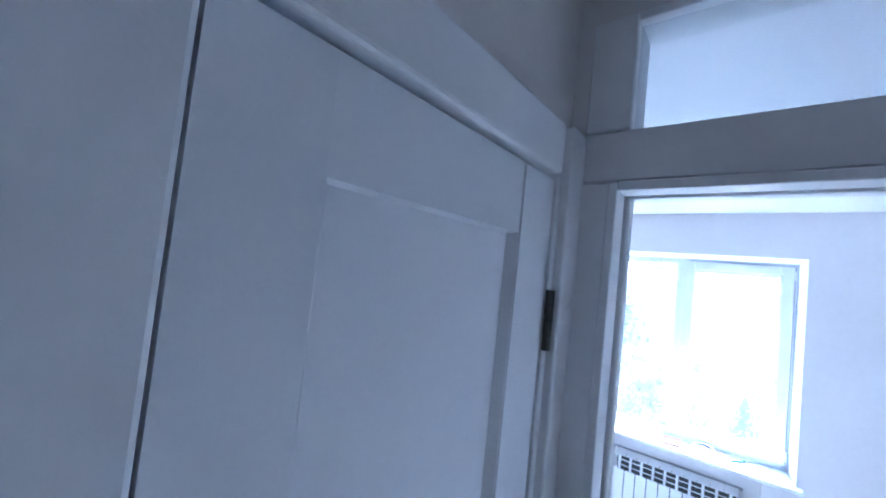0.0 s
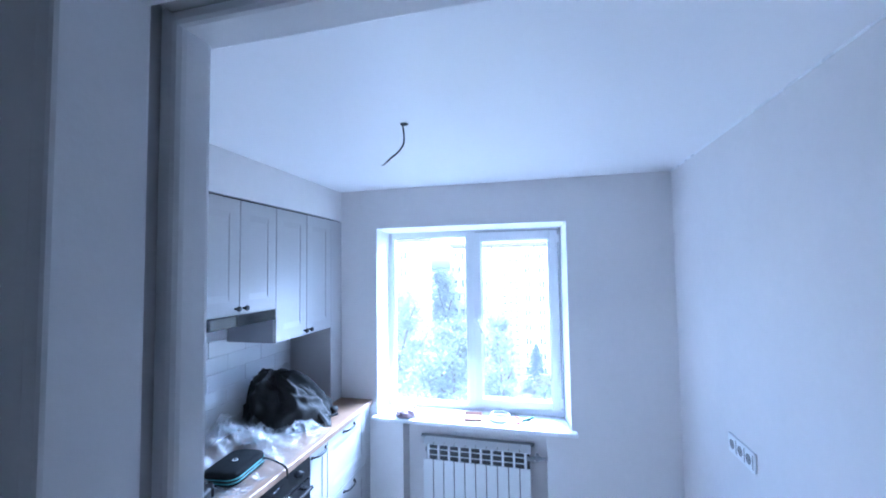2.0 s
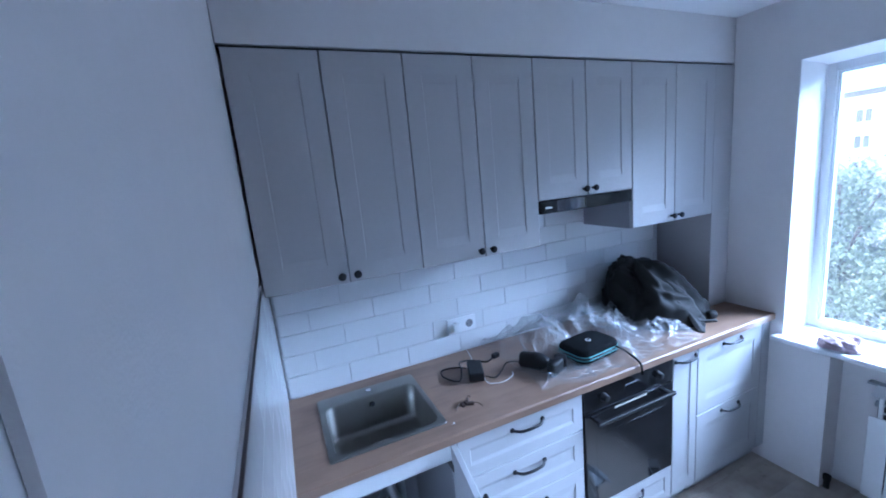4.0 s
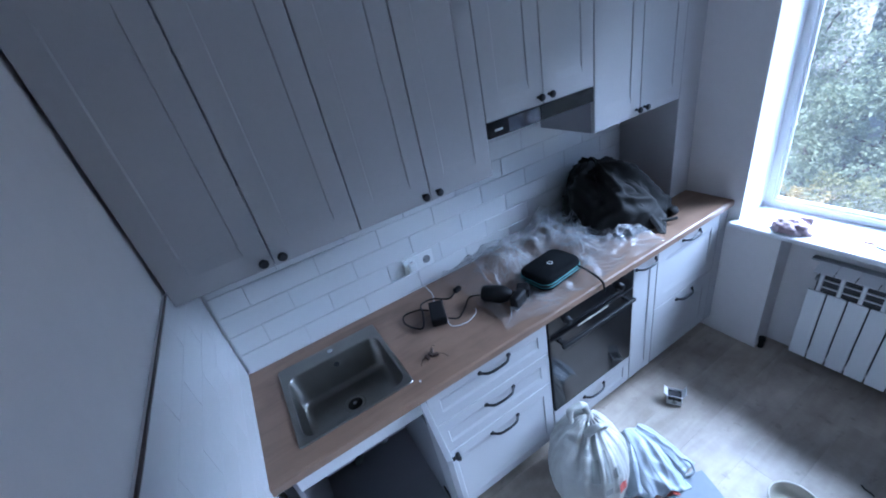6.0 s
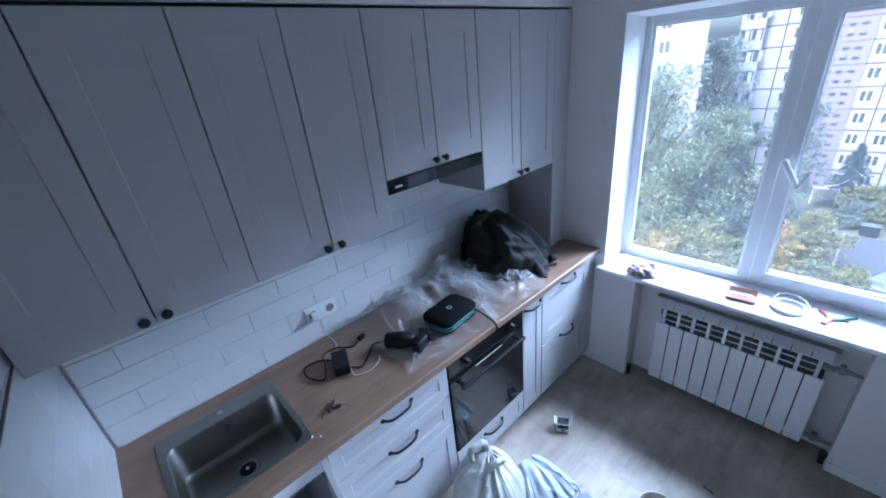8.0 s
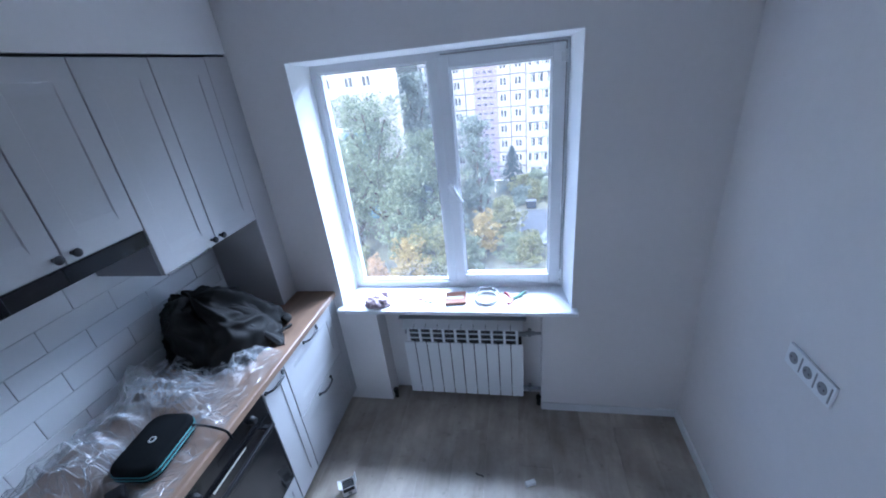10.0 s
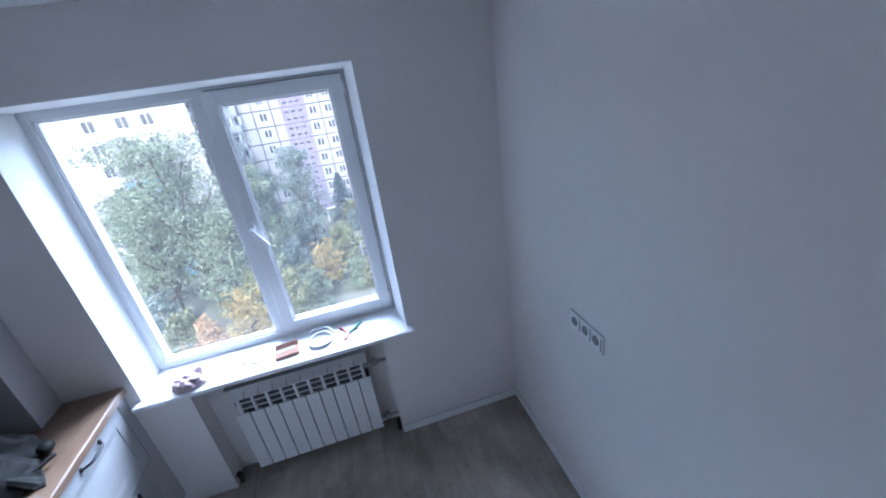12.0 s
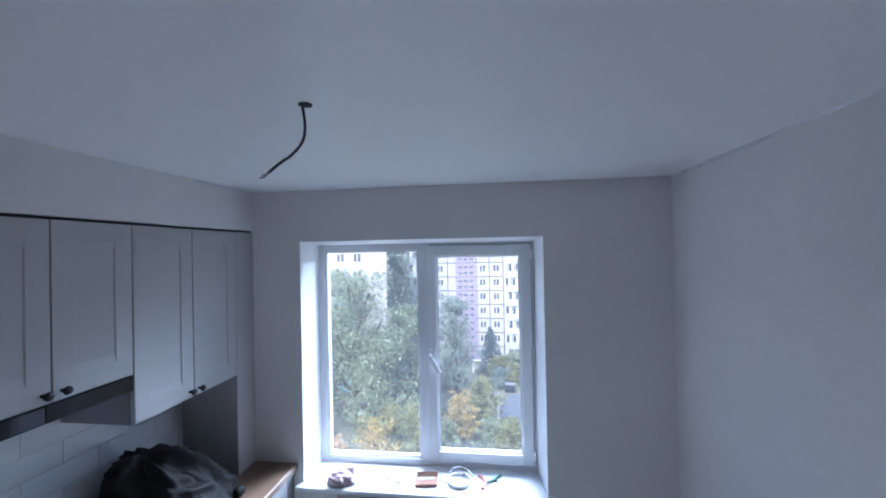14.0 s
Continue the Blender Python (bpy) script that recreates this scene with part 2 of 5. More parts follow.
def merged(bm, b):
    me = bpy.data.meshes.new("tmp")
    b.to_mesh(me)
    bm.from_mesh(me)
    bpy.data.meshes.remove(me)
    b.free()
    return bm


def joined(*bms):
    first = bms[0]
    for b in bms[1:]:
        merged(first, b)
    return first


def cyl(p, q, r, r2=None, seg=16):
    """A rod from p to q."""
    p, q = Vector(p), Vector(q)
    b = bmesh.new()
    m = Matrix.Translation((p + q) / 2) @ (q - p).to_track_quat("Z", "Y").to_matrix().to_4x4()
    bmesh.ops.create_cone(b, cap_ends=True, segments=seg, radius1=r, radius2=r if r2 is None else r2, depth=(q - p).length, matrix=m)
    return b


def lathe(profile, centre, seg=24, axis="z"):
    """A turned shape from rows of radius and height."""
    b = bmesh.new()
    rings = []
    for r, h in profile:
        ring = []
        for i in range(seg):
            a = 2 * math.pi * i / seg
            v = (r * math.cos(a), r * math.sin(a), h)
            v = {"z": v, "x": (v[2], v[0], v[1]), "y": (v[0], v[2], v[1])}[axis]
            ring.append(b.verts.new(Vector(v) + Vector(centre)))
        rings.append(ring)
    for r0, r1 in zip(rings, rings[1:]):
        for i in range(seg):
            b.faces.new((r0[i], r0[(i + 1) % seg], r1[(i + 1) % seg], r1[i]))
    b.faces.new(rings[0])
    b.faces.new(rings[-1][::-1])
    bmesh.ops.recalc_face_normals(b, faces=b.faces[:])
    return b


def tube(points, r, seg=8, fine=6):
    """A cable through the points, smoothed."""
    pts = [Vector(p) for p in points]
    path = []
    for i in range(len(pts) - 1):
        a, b_, c, d = pts[max(i - 1, 0)], pts[i], pts[i + 1], pts[min(i + 2, len(pts) - 1)]
        for s in range(fine):
            u = s / fine
            path.append(0.5 * (2 * b_ + (c - a) * u + (2 * a - 5 * b_ + 4 * c - d) * u * u + (3 * b_ - a - 3 * c + d) * u ** 3))
    path.append(pts[-1])
    b = bmesh.new()
    rings = []
    for i, p in enumerate(path):
        way = (path[min(i + 1, len(path) - 1)] - path[max(i - 1, 0)]).normalized()
        q = way.to_track_quat("Z", "Y")
        rings.append([b.verts.new(p + q @ Vector((r * math.cos(2 * math.pi * j / seg), r * math.sin(2 * math.pi * j / seg), 0))) for j in range(seg)])
    for r0, r1 in zip(rings, rings[1:]):
        for j in range(seg):
            b.faces.new((r0[j], r0[(j + 1) % seg], r1[(j + 1) % seg], r1[j]))
    b.faces.new(rings[0][::-1])
    b.faces.new(rings[-1])
    return b


def turned(b, m):
    bmesh.ops.transform(b, matrix=m, verts=b.verts[:])
    return b


def smooth(b):
    for f in b.faces:
        f.smooth = True
    return b


def rounded(x0, x1, y0, y1, r, seg=5):
    """Corner points of a rounded rectangle."""
    pts = []
    for cx, cy, a0 in ((x1 - r, y1 - r, 0), (x0 + r, y1 - r, 90), (x0 + r, y0 + r, 180), (x1 - r, y0 + r, 270)):
        for i in range(seg + 1):
            a = radians(a0 + 90 * i / seg)
            pts.append((cx + r * math.cos(a), cy + r * math.sin(a)))
    return pts


def mesh_of(name, b, mat):
    me = bpy.data.meshes.new(name)
    b.to_mesh(me)
    b.free()
    me.materials.append(mat)
    return me


def thing(name, at, label, category, group="", kind=""):
    ob = new(name)
    ob.empty_display_size = 0.05
    ob.location = at
    BASE[ob] = Vector(at)
    return tagged(ob, label, category, group, kind)


def part(name, b, mat, parent, label=""):
    """One mesh, given in world places, under its thing."""
    bmesh.ops.translate(b, verts=b.verts[:], vec=-BASE[parent])
    ob = new(name, mesh_of(name, b, mat))
    ob.parent = parent
    BASE[ob] = BASE[parent].copy()
    return tagged(ob, label)


def solid(name, b, mat, label, category, group="", kind="", at=(0, 0, 0)):
    """A thing of one mesh."""
    bmesh.ops.translate(b, verts=b.verts[:], vec=-Vector(at))
    ob = new(name, mesh_of(name, b, mat))
    ob.location = at
    BASE[ob] = Vector(at)
    return tagged(ob, label, category, group, kind)


def piece(name, me, parent, at):
    ob = new(name, me)
    ob.parent = parent
    ob.location = Vector(at) - BASE[parent]
    return ob


# ---- structure: kitchen shell ----
T = 0.30
WX0, WX1, WZ0, WZ1 = 0.645, 2.04, 0.79, 2.21
NX0, NX1 = 0.847, 1.879
b = box(-T, WX0, 0, 0.42, -0.3, H + 0.3)
for args in ((WX1, W + T, 0, 0.42, -0.3, H + 0.3), (WX0, WX1, 0, 0.42, WZ1, H + 0.3), (WX0, WX1, 0.14, 0.42, -0.3, 0.77),
             (WX0, NX0, 0, 0.14, -0.3, 0.77), (NX1, WX1, 0, 0.14, -0.3, 0.77)):
    box(*args, bm=b)
solid("wall_window", b, M["wall"], "pale painted window wall with a radiator niche", "wall", kind="structure")
solid("wall_right", box(W, W + T, -L, 0, -0.3, H + 0.3), M["wall"], "smooth pale grey painted kitchen wall", "wall", kind="structure")
wall_left = solid("wall_left", box(-T, 0, -L, 0, -0.3, H + 0.3), M["grout"], "kitchen wall under the tiled backsplash", "wall", kind="structure")
DX0, DX1, DZ = 1.60, 2.40, 2.08
DY0, DY1 = -2.607, -L
b = box(-T, 1.53, DY0, DY1, -0.3, H + 0.3)
for args in ((1.53, 1.584, -2.565, DY1, -0.3, 2.42), (1.584, 1.594, DY1 - 0.0045, DY1, -0.3, 2.09), (2.47, W + T, DY0, DY1, -0.3, H + 0.3), (1.53, 2.47, DY0, DY1, 2.42, H + 0.3)):
    box(*args, bm=b)
wall_door = solid("wall_door", b, M["wall"], "thin partition wall with doorway and transom", "wall", kind="structure")
solid("ceiling", box(-T, W + T, DY0, 0.42, H, H + 0.2), M["ceiling"], "white satin stretch ceiling of the kitchen", "ceiling", kind="structure")
floor = solid("floor", box(-0.02, W + T, -5.2, 0.14, -0.2, -0.012), M["underlay"], "greige laminate plank floor with dust", "floor", kind="structure")

# corridor shell
solid("wall_hall_right", box(W + 0.05, W + T, -5.2, DY0, -0.3, H + 0.3), M["hall"], "grey painted corridor wall", "wall", kind="structure")
solid("wall_hall_back", box(0.9, W + T, -5.5, -5.2, -0.3, H + 0.3), M["hall"], "grey painted corridor end wall", "wall", kind="structure")
HX = 1.50
b = box(HX - 0.12, HX, -5.2, -3.37, -0.3, H + 0.3)
box(HX - 0.12, HX, -3.37, DY0, 2.19, H + 0.3, bm=b)
solid("wall_hall_left", b, M["hall"], "grey painted corridor wall beside a closed door", "wall", kind="structure")
solid("ceiling_hall", box(HX - 0.12, W + T, -5.2, DY0, H + 0.02, H + 0.2), M["hall"], "plain corridor ceiling", "ceiling", kind="structure")

# ---- doorway frame with transom ----
dw = thing("door_frame", (2.0, -2.55, 0), "white painted doorway frame without a door leaf, transom above", "door frame", kind="structure")
for x0, x1, s in ((1.53, 1.584, 1), (2.416, 2.47, -1)):
    part("casing", box(x0, x1, DY0 - 0.006, DY0 + 0.034, 0, 2.097, 0.003), M["trim"], dw)
part("casing", box(1.53, 2.47, DY0 - 0.006, DY0 + 0.03, 2.099, 2.195, 0.003), M["trim"], dw)
for x0, x1, sx in ((1.584, 1.60, 1), (2.40, 2.416, -1)):
    a, c = (x0, x1) if sx > 0 else (x1, x0)
    # stop half and rebated half of each jamb with a seal groove between them
    part("jamb", box(x0, x1, DY0 - 0.012, -2.563, 0, DZ + 0.016, 0.003, 2), M["trim"], dw)
    part("seal", box(*sorted((a, c - sx * 0.009)), -2.563, -2.549, 0, DZ + 0.016), M["seal"], dw)
    part("jamb_stop", box(*sorted((a + sx * 0.0002, c + sx * 0.007)), -2.549, DY1 - 0.005, 0, DZ + 0.016, 0.0065, 3), M["trim"], dw)
part("head_jamb", box(1.60, 2.40, DY0 - 0.012, -2.567, DZ, DZ + 0.018, 0.003, 2), M["trim"], dw)
part("head_seal", box(1.60, 2.40, -2.567, -2.549, DZ + 0.009, DZ + 0.018), M["seal"], dw)
part("head_stop", box(1.60, 2.40, -2.549, DY1 - 0.001, DZ - 0.001, 2.14, 0.004, 2), M["trim"], dw)
part("transom_bar", box(1.55, 2.45, -2.585, -2.511, 2.141, 2.197, 0.002), M["trim"], dw)
for x0, x1 in ((1.53, 1.612), (2.388, 2.47)):
    part("transom_side", box(x0, x1, DY0 - 0.004, DY1 - 0.001, 2.198, 2.42, 0.003), M["trim"], dw)
part("transom_head", box(1.612, 2.388, DY0 - 0.004, DY1 - 0.001, 2.405, 2.42, 0.002), M["trim"], dw)
g = part("transom_pane", box(1.612, 2.388, -2.588, -2.584, 2.198, 2.405), M["glass"], dw, "clear transom glass")
g.visible_shadow = False

# ---- closed corridor door ----
dr = thing("door_1", (1.52, -2.98, 0), "closed white panelled door with dark steel hinge", "door", kind="structure")
Y0, Y1 = -3.273, -2.703
for y0, y1, z0, z1 in ((-2.817, Y1 - 0.003, 0.01, DZ + 0.004),):
    part("stile", box(1.478, 1.518, y0 + 0.003, y1, z0, z1, 0.003, 2), M["door"], dr)
for z0, z1 in ((1.972, DZ + 0.004), (0.92, 1.06), (0.01, 0.2)):
    part("rail", box(1.478, 1.518, -3.167, -2.8185, z0, z1), M["door"], dr)
part("stile", joined(box(1.478, 1.5178, Y0 + 0.002, -3.165, 0.01, DZ + 0.004)), M["door"], dr)
for z0, z1 in ((1.06, 1.972), (0.2, 0.92)):
    part("panel", box(1.49, 1.502, -3.17, -2.81, z0 - 0.005, z1 + 0.005), M["door"], dr)
    b = bmesh.new()
    loops_ = [[b.verts.new((x, y, z)) for y, z in ((-3.166 + e, z0 - 0.001 + f), (-2.816 - e, z0 - 0.001 + f), (-2.816 - e, z1 + 0.001 - f), (-3.166 + e, z1 + 0.001 - f))] for x, e, f in ((1.49, 0.0, 0.0), (1.5172, 0.0, 0.0), (1.5165, 0.0015, 0.001), (1.5025, 0.0125, 0.0035), (1.49, 0.0125, 0.0035))]
    for r0, r1 in zip(loops_, loops_[1:]):
        for i in range(4):
            b.faces.new((r0[i], r0[(i + 1) % 4], r1[(i + 1) % 4], r1[i]))
    part("moulding", b, M["door"], dr)
for y0, y1, x1 in ((-3.37, Y0 - 0.002, 1.526), (Y1 + 0.024, DY0 - 0.007, 1.536), (Y1 + 0.004, Y1 + 0.026, 1.52)):
    part("casing", box(1.46, x1, y0, y1, 0, 2.19, 0.005, 2), M["trim"], dr)
part("casing", box(1.46, 1.529, Y0 - 0.005, Y1 + 0.003, 2.094, 2.19, 0.008, 3), M["trim"], dr)
# added unseen near-black block: stops light and keeps the leaf gaps dark
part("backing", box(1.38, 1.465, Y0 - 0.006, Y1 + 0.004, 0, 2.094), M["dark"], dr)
for z in (1.782, 0.25):
    hg = part("hinge", cyl((1.526, Y1 + 0.004, z), (1.526, Y1 + 0.004, z + 0.105), 0.008, seg=14), M["nickel"], dr, "dark steel hinge barrel")
    for i in range(1, 4):
        part("knuckle", lathe([(0.0087, 0), (0.0087, 0.002)], (1.526, Y1 + 0.004, z + 0.105 * i / 4), 14), M["black"], hg)

# ---- window ----
def prism(lo, hi):
    """A box between two quads of matching corners."""
    b = bmesh.new()
    v = [b.verts.new(p) for p in (*lo, *hi)]
    for f in ((0, 1, 2, 3), (7, 6, 5, 4), (0, 4, 5, 1), (1, 5, 6, 2), (2, 6, 7, 3), (3, 7, 4, 0)):
        b.faces.new([v[i] for i in f])
    bmesh.ops.recalc_face_normals(b, faces=b.faces[:])
    return b


FY = 0.235
win = thing("window_1", (1.34, FY, 0.8), "white two-light PVC window, the opening sash with a lever handle", "window", kind="structure")
FX0, FX1, FZ0, FZ1 = 0.650, 2.004, 0.815, 2.188
for name, q in (("reveal_side", ((WX0 - 0.003, -0.002), (WX0 - 0.003, FY + 0.06), (FX0, FY + 0.06), (WX0 + 0.001, -0.002))),
                ("reveal_side", ((WX1 + 0.003, -0.002), (WX1 - 0.001, -0.002), (FX1, FY + 0.06), (WX1 + 0.003, FY + 0.06)))):
    part(name, prism([(x, y, 0.785) for x, y in q], [(x, y, WZ1) for x, y in q]), M["reveal"], win, "bright plaster window reveal")
q = ((-0.002, WZ1 + 0.003), (-0.002, WZ1 - 0.001), (FY + 0.06, FZ1), (FY + 0.06, WZ1 + 0.003))
part("reveal_top", prism([(WX0, y, z) for y, z in q], [(WX1, y, z) for y, z in q]), M["reveal"], win)


def ring(x0, x1, z0, z1, w, y0, y1, bev=0.004):
    """A frame of four mitre-less members."""
    return joined(box(x0, x0 + w, y0, y1, z0, z1, bev, 2), box(x1 - w, x1, y0, y1, z0, z1, bev, 2),
                  box(x0 + w - 0.002, x1 - w + 0.002, y0 + 0.001, y1, z0, z0 + w, bev, 2), box(x0 + w - 0.002, x1 - w + 0.002, y0 + 0.001, y1, z1 - w, z1, bev, 2))


fr = part("frame", ring(0.638, 2.014, 0.795, 2.198, 0.047, FY, FY + 0.07), M["pvc"], win)
part("mullion", box(1.300, 1.385, FY, FY + 0.07, FZ0 + 0.025, FZ1 - 0.035, 0.004, 2), M["pvc"], win)
sash = part("sash", ring(1.352, 1.992, 0.837, 2.173, 0.064, FY - 0.016, FY + 0.05, 0.006), M["pvc"], win)
part("glazing_bead", ring(0.681, 1.304, 0.838, 2.155, 0.012, FY + 0.012, FY + 0.03, 0.004), M["pvc"], fr)
part("glazing_bead", ring(1.412, 1.932, 0.897, 2.113, 0.011, FY + 0.002, FY + 0.02, 0.004), M["pvc"], sash)
part("gasket", ring(0.692, 1.293, 0.849, 2.144, 0.0035, FY + 0.02, FY + 0.03, 0), M["seal"], fr)
part("gasket", ring(1.422, 1.922, 0.907, 2.103, 0.0035, FY + 0.012, FY + 0.022, 0), M["seal"], sash)
part("sash_gap", joined(box(1.375, 1.99, FY - 0.004, FY - 0.001, 2.173, 2.180), box(1.992, 1.998, FY - 0.004, FY - 0.001, 0.85, 2.178)), M["seal"], win, "grey seal line round the sash")
for x0, x1, z0, z1, y in ((0.683, 1.302, 0.84, 2.153, FY + 0.032), (1.414, 1.93, 0.899, 2.111, FY + 0.024)):
    p = part("pane", box(x0, x1, y, y + 0.004, z0, z1), M["glass"], win, "clear window glass")
    p.visible_shadow = False
hb = part("handle_base", box(1.362, 1.390, FY - 0.026, FY - 0.014, 1.465, 1.535, 0.004, 2), M["pvc"], sash)
part("lever", joined(cyl((1.376, FY - 0.058, 1.50), (1.376, FY - 0.02, 1.50), 0.011), turned(box(-0.013, 0.013, -0.011, 0.009, -0.014, 0.115, 0.007, 2), Matrix.Translation((1.376, FY - 0.06, 1.50)) @ Matrix.Rotation(radians(149), 4, "Y"))), M["sill"], win, "white lever window handle")
for z in (0.87, 2.08):
    part("sash_hinge", joined(cyl((FX1 - 0.006, FY - 0.014, z), (FX1 - 0.006, FY - 0.014, z + 0.06), 0.008), box(FX1 - 0.03, FX1 - 0.004, FY - 0.02, FY - 0.012, z + 0.005, z + 0.05, 0.002)), M["socket"], win, "white sash hinge")
b = box(0.612, 2.076, -0.058, FY + 0.03, 0.775, 0.803, 0.009, 3)
solid("window_sill", b, M["sill"], "glossy white window sill board over the radiator", "window sill", kind="structure")

# ---- kitchen trim ----
def skirting(name, x0, x1, y0, y1):
    return solid(name, joined(box(x0, x1, y0, y1, 0, 0.058, 0.004, 2)), M["trim"], "low white skirting board along the wall", "skirting", kind="structure")


skirting("baseboard_1", NX1 + 0.001, W - 0.001, -0.014, -0.001)
skirting("baseboard_2", W - 0.014, W - 0.001, -L + 0.002, -0.015)
solid("soffit", box(0, 0.345, -L + 0.001, -0.001, 2.280, H - 0.001, 0.002), M["wall"], "painted boxed-in soffit above the wall cabinets", "soffit", kind="structure")
# near-black strip fills the gap so that it looks shaded
solid("soffit_gap", box(0, 0.33, -L + 0.001, -0.001, 2.272, 2.279), M["dark"], "dark strip painting the shade in the gap above wall cabinets", "trim", kind="structure")
solid("pipe_box", joined(box(0.0, 0.347, -0.162, -0.001, CT + 0.001, 2.27, 0.002)), M["cab_upper"], "grey boxed-in pipe column standing on the worktop", "pipe box", kind="structure")

solid("ceiling_trim", box(W - 0.005, W - 0.0005, -L + 0.001, -0.001, H - 0.009, H - 0.0005, 0.001), M["sill"], "thin white insert strip between ceiling and wall", "trim", kind="structure")

# ---- wall cabinets ----
def shaker(x, y0, y1, z0, z1, t=0.02, rail=0.068, dep=0.0042):
    """A front with a recessed panel, facing +x; x is the face."""
    g = 0.002
    y0, y1, z0, z1 = y0 + g, y1 - g, z0 + g, z1 - g
    r = min(rail, (z1 - z0) * 0.3, (y1 - y0) * 0.3)
    soft_end = min(0.035, (z1 - z0) * 0.08)
    b = bmesh.new()
    def rect(xx, a, c, d, e):
        return [b.verts.new(p) for p in ((xx, a, d), (xx, c, d), (xx, c, e), (xx, a, e))]
    back, edge = rect(x - t, y0, y1, z0, z1), rect(x - 0.002, y0, y1, z0, z1)
    face = rect(x, y0 + 0.002, y1 - 0.002, z0 + 0.002, z1 - 0.002)
    lip, low = rect(x, y0 + r, y1 - r, z0 + r, z1 - r), rect(x - dep, y0 + r + 0.004, y1 - r - 0.004, z0 + r + soft_end, z1 - r - soft_end)
    b.faces.new(back[::-1])
    for u, v in ((back, edge), (edge, face), (face, lip), (lip, low)):
        for i in range(4):
            b.faces.new((u[i], u[(i + 1) % 4], v[(i + 1) % 4], v[i]))
    b.faces.new(low)
    return b


def knob(x, y, z):
    return smooth(lathe([(0.007, 0), (0.006, 0.008), (0.006, 0.013), (0.0135, 0.019), (0.015, 0.025), (0.0125, 0.03), (0.006, 0.032)], (x, y, z), 20, "x"))


def bow_handle(x, y, z, w=0.145):
    """A black bow pull with flat feet."""
    b = tube([(x + 0.002, y - w / 2, z), (x + 0.014, y - w / 2 + 0.012, z), (x + 0.026, y - w / 2 + 0.03, z), (x + 0.03, y, z), (x + 0.026, y + w / 2 - 0.03, z), (x + 0.014, y + w / 2 - 0.012, z), (x + 0.002, y + w / 2, z)], 0.0058, 8, 5)
    for s in (-1, 1):
        merged(b, lathe([(0.011, 0), (0.01, 0.004), (0.006, 0.008)], (x, y + s * w / 2, z), 14, "x"))
    return smooth(b)


CX = 0.35
def wall_cabinet(y0, y1, z0, label):
    c = thing("wall_cabinet", (0.17, (y0 + y1) / 2, z0), label, "wall cabinet", "grey wall cabinets over the worktop")
    z1 = 2.27
    b = joined(box(0.002, CX - 0.021, y0 + 0.0005, y0 + 0.017, z0, z1), box(0.002, CX - 0.021, y1 - 0.017, y1 - 0.0005, z0, z1),
               box(0.002, CX - 0.021, y0 + 0.017, y1 - 0.017, z0 + 0.001, z0 + 0.017), box(0.002, CX - 0.021, y0 + 0.017, y1 - 0.017, z1 - 0.017, z1 - 0.001),
               box(0.002, 0.006, y0 + 0.017, y1 - 0.017, z0 + 0.017, z1 - 0.017))
    part("body", b, M["carcass"], c)
    mid = (y0 + y1) / 2
    for a, e, s in ((y0, mid, 1), (mid, y1, -1)):
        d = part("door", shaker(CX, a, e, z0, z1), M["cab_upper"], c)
        part("knob", knob(CX, mid - s * 0.028, z0 + 0.032), M["black"], d, "black round knob")
    return c


wall_cabinet(CAB_Y[0], CAB_Y[1], 1.472, "tall grey two-door wall cabinet beside the partition")
wall_cabinet(CAB_Y[1], CAB_Y[2], 1.472, "grey two-door shaker wall cabinet with black knobs")
wall_cabinet(CAB_Y[2], CAB_Y[3], 1.674, "short grey two-door cabinet above the built-in hood")
wall_cabinet(CAB_Y[3], CAB_Y[4], 1.472, "grey two-door cabinet beside the pipe column")

hood = thing("extractor_hood", (0.2, -1.07, 1.612), "built-in extractor hood with black glass front strip", "hood")
part("body", box(0.02, 0.33, CAB_Y[2] + 0.01, CAB_Y[3] - 0.01, 1.618, 1.672, 0.002), M["steel"], hood)
part("control_strip", box(0.33, 0.35, CAB_Y[2] + 0.003, -1.09, 1.614, 1.672, 0.002), M["hood_glass"], hood, "glossy black control strip")
part("display_panel", box(0.33, 0.3512, -1.256, -1.093, 1.616, 1.67, 0.001), M["smoked"], hood, "smoked mirror strip")
part("control_strip", box(0.33, 0.35, -1.089, CAB_Y[3] - 0.003, 1.614, 1.672, 0.002), M["hood_glass"], hood, "glossy black strip reflecting the room")
part("badge", box(0.35, 0.3516, -1.322, -1.285, 1.636, 1.644, 0.0005), M["badge"], hood)
part("filter", box(0.06, 0.30, -1.30, -0.83, 1.612, 1.618), M["pipe"], hood)

# ---- base cabinets ----
BX = 0.585
PL = 0.095
BASE_TOP = CT - 0.039


def base_body(c, y0, y1, board="white_board"):
    """Side, bottom and back boards of a base unit."""
    for a in (y0 + 0.0005, y1 - 0.0165):
        part("side_panel", box(0.03, BX - 0.021, a, a + 0.016, PL, BASE_TOP), M[board], c)
    part("bottom_panel", box(0.03, BX - 0.021, y0 + 0.017, y1 - 0.017, PL, PL + 0.016), M[board], c)
    part("back_board", box(0.03, 0.036, y0 + 0.017, y1 - 0.017, PL + 0.016, BASE_TOP), M[board], c)


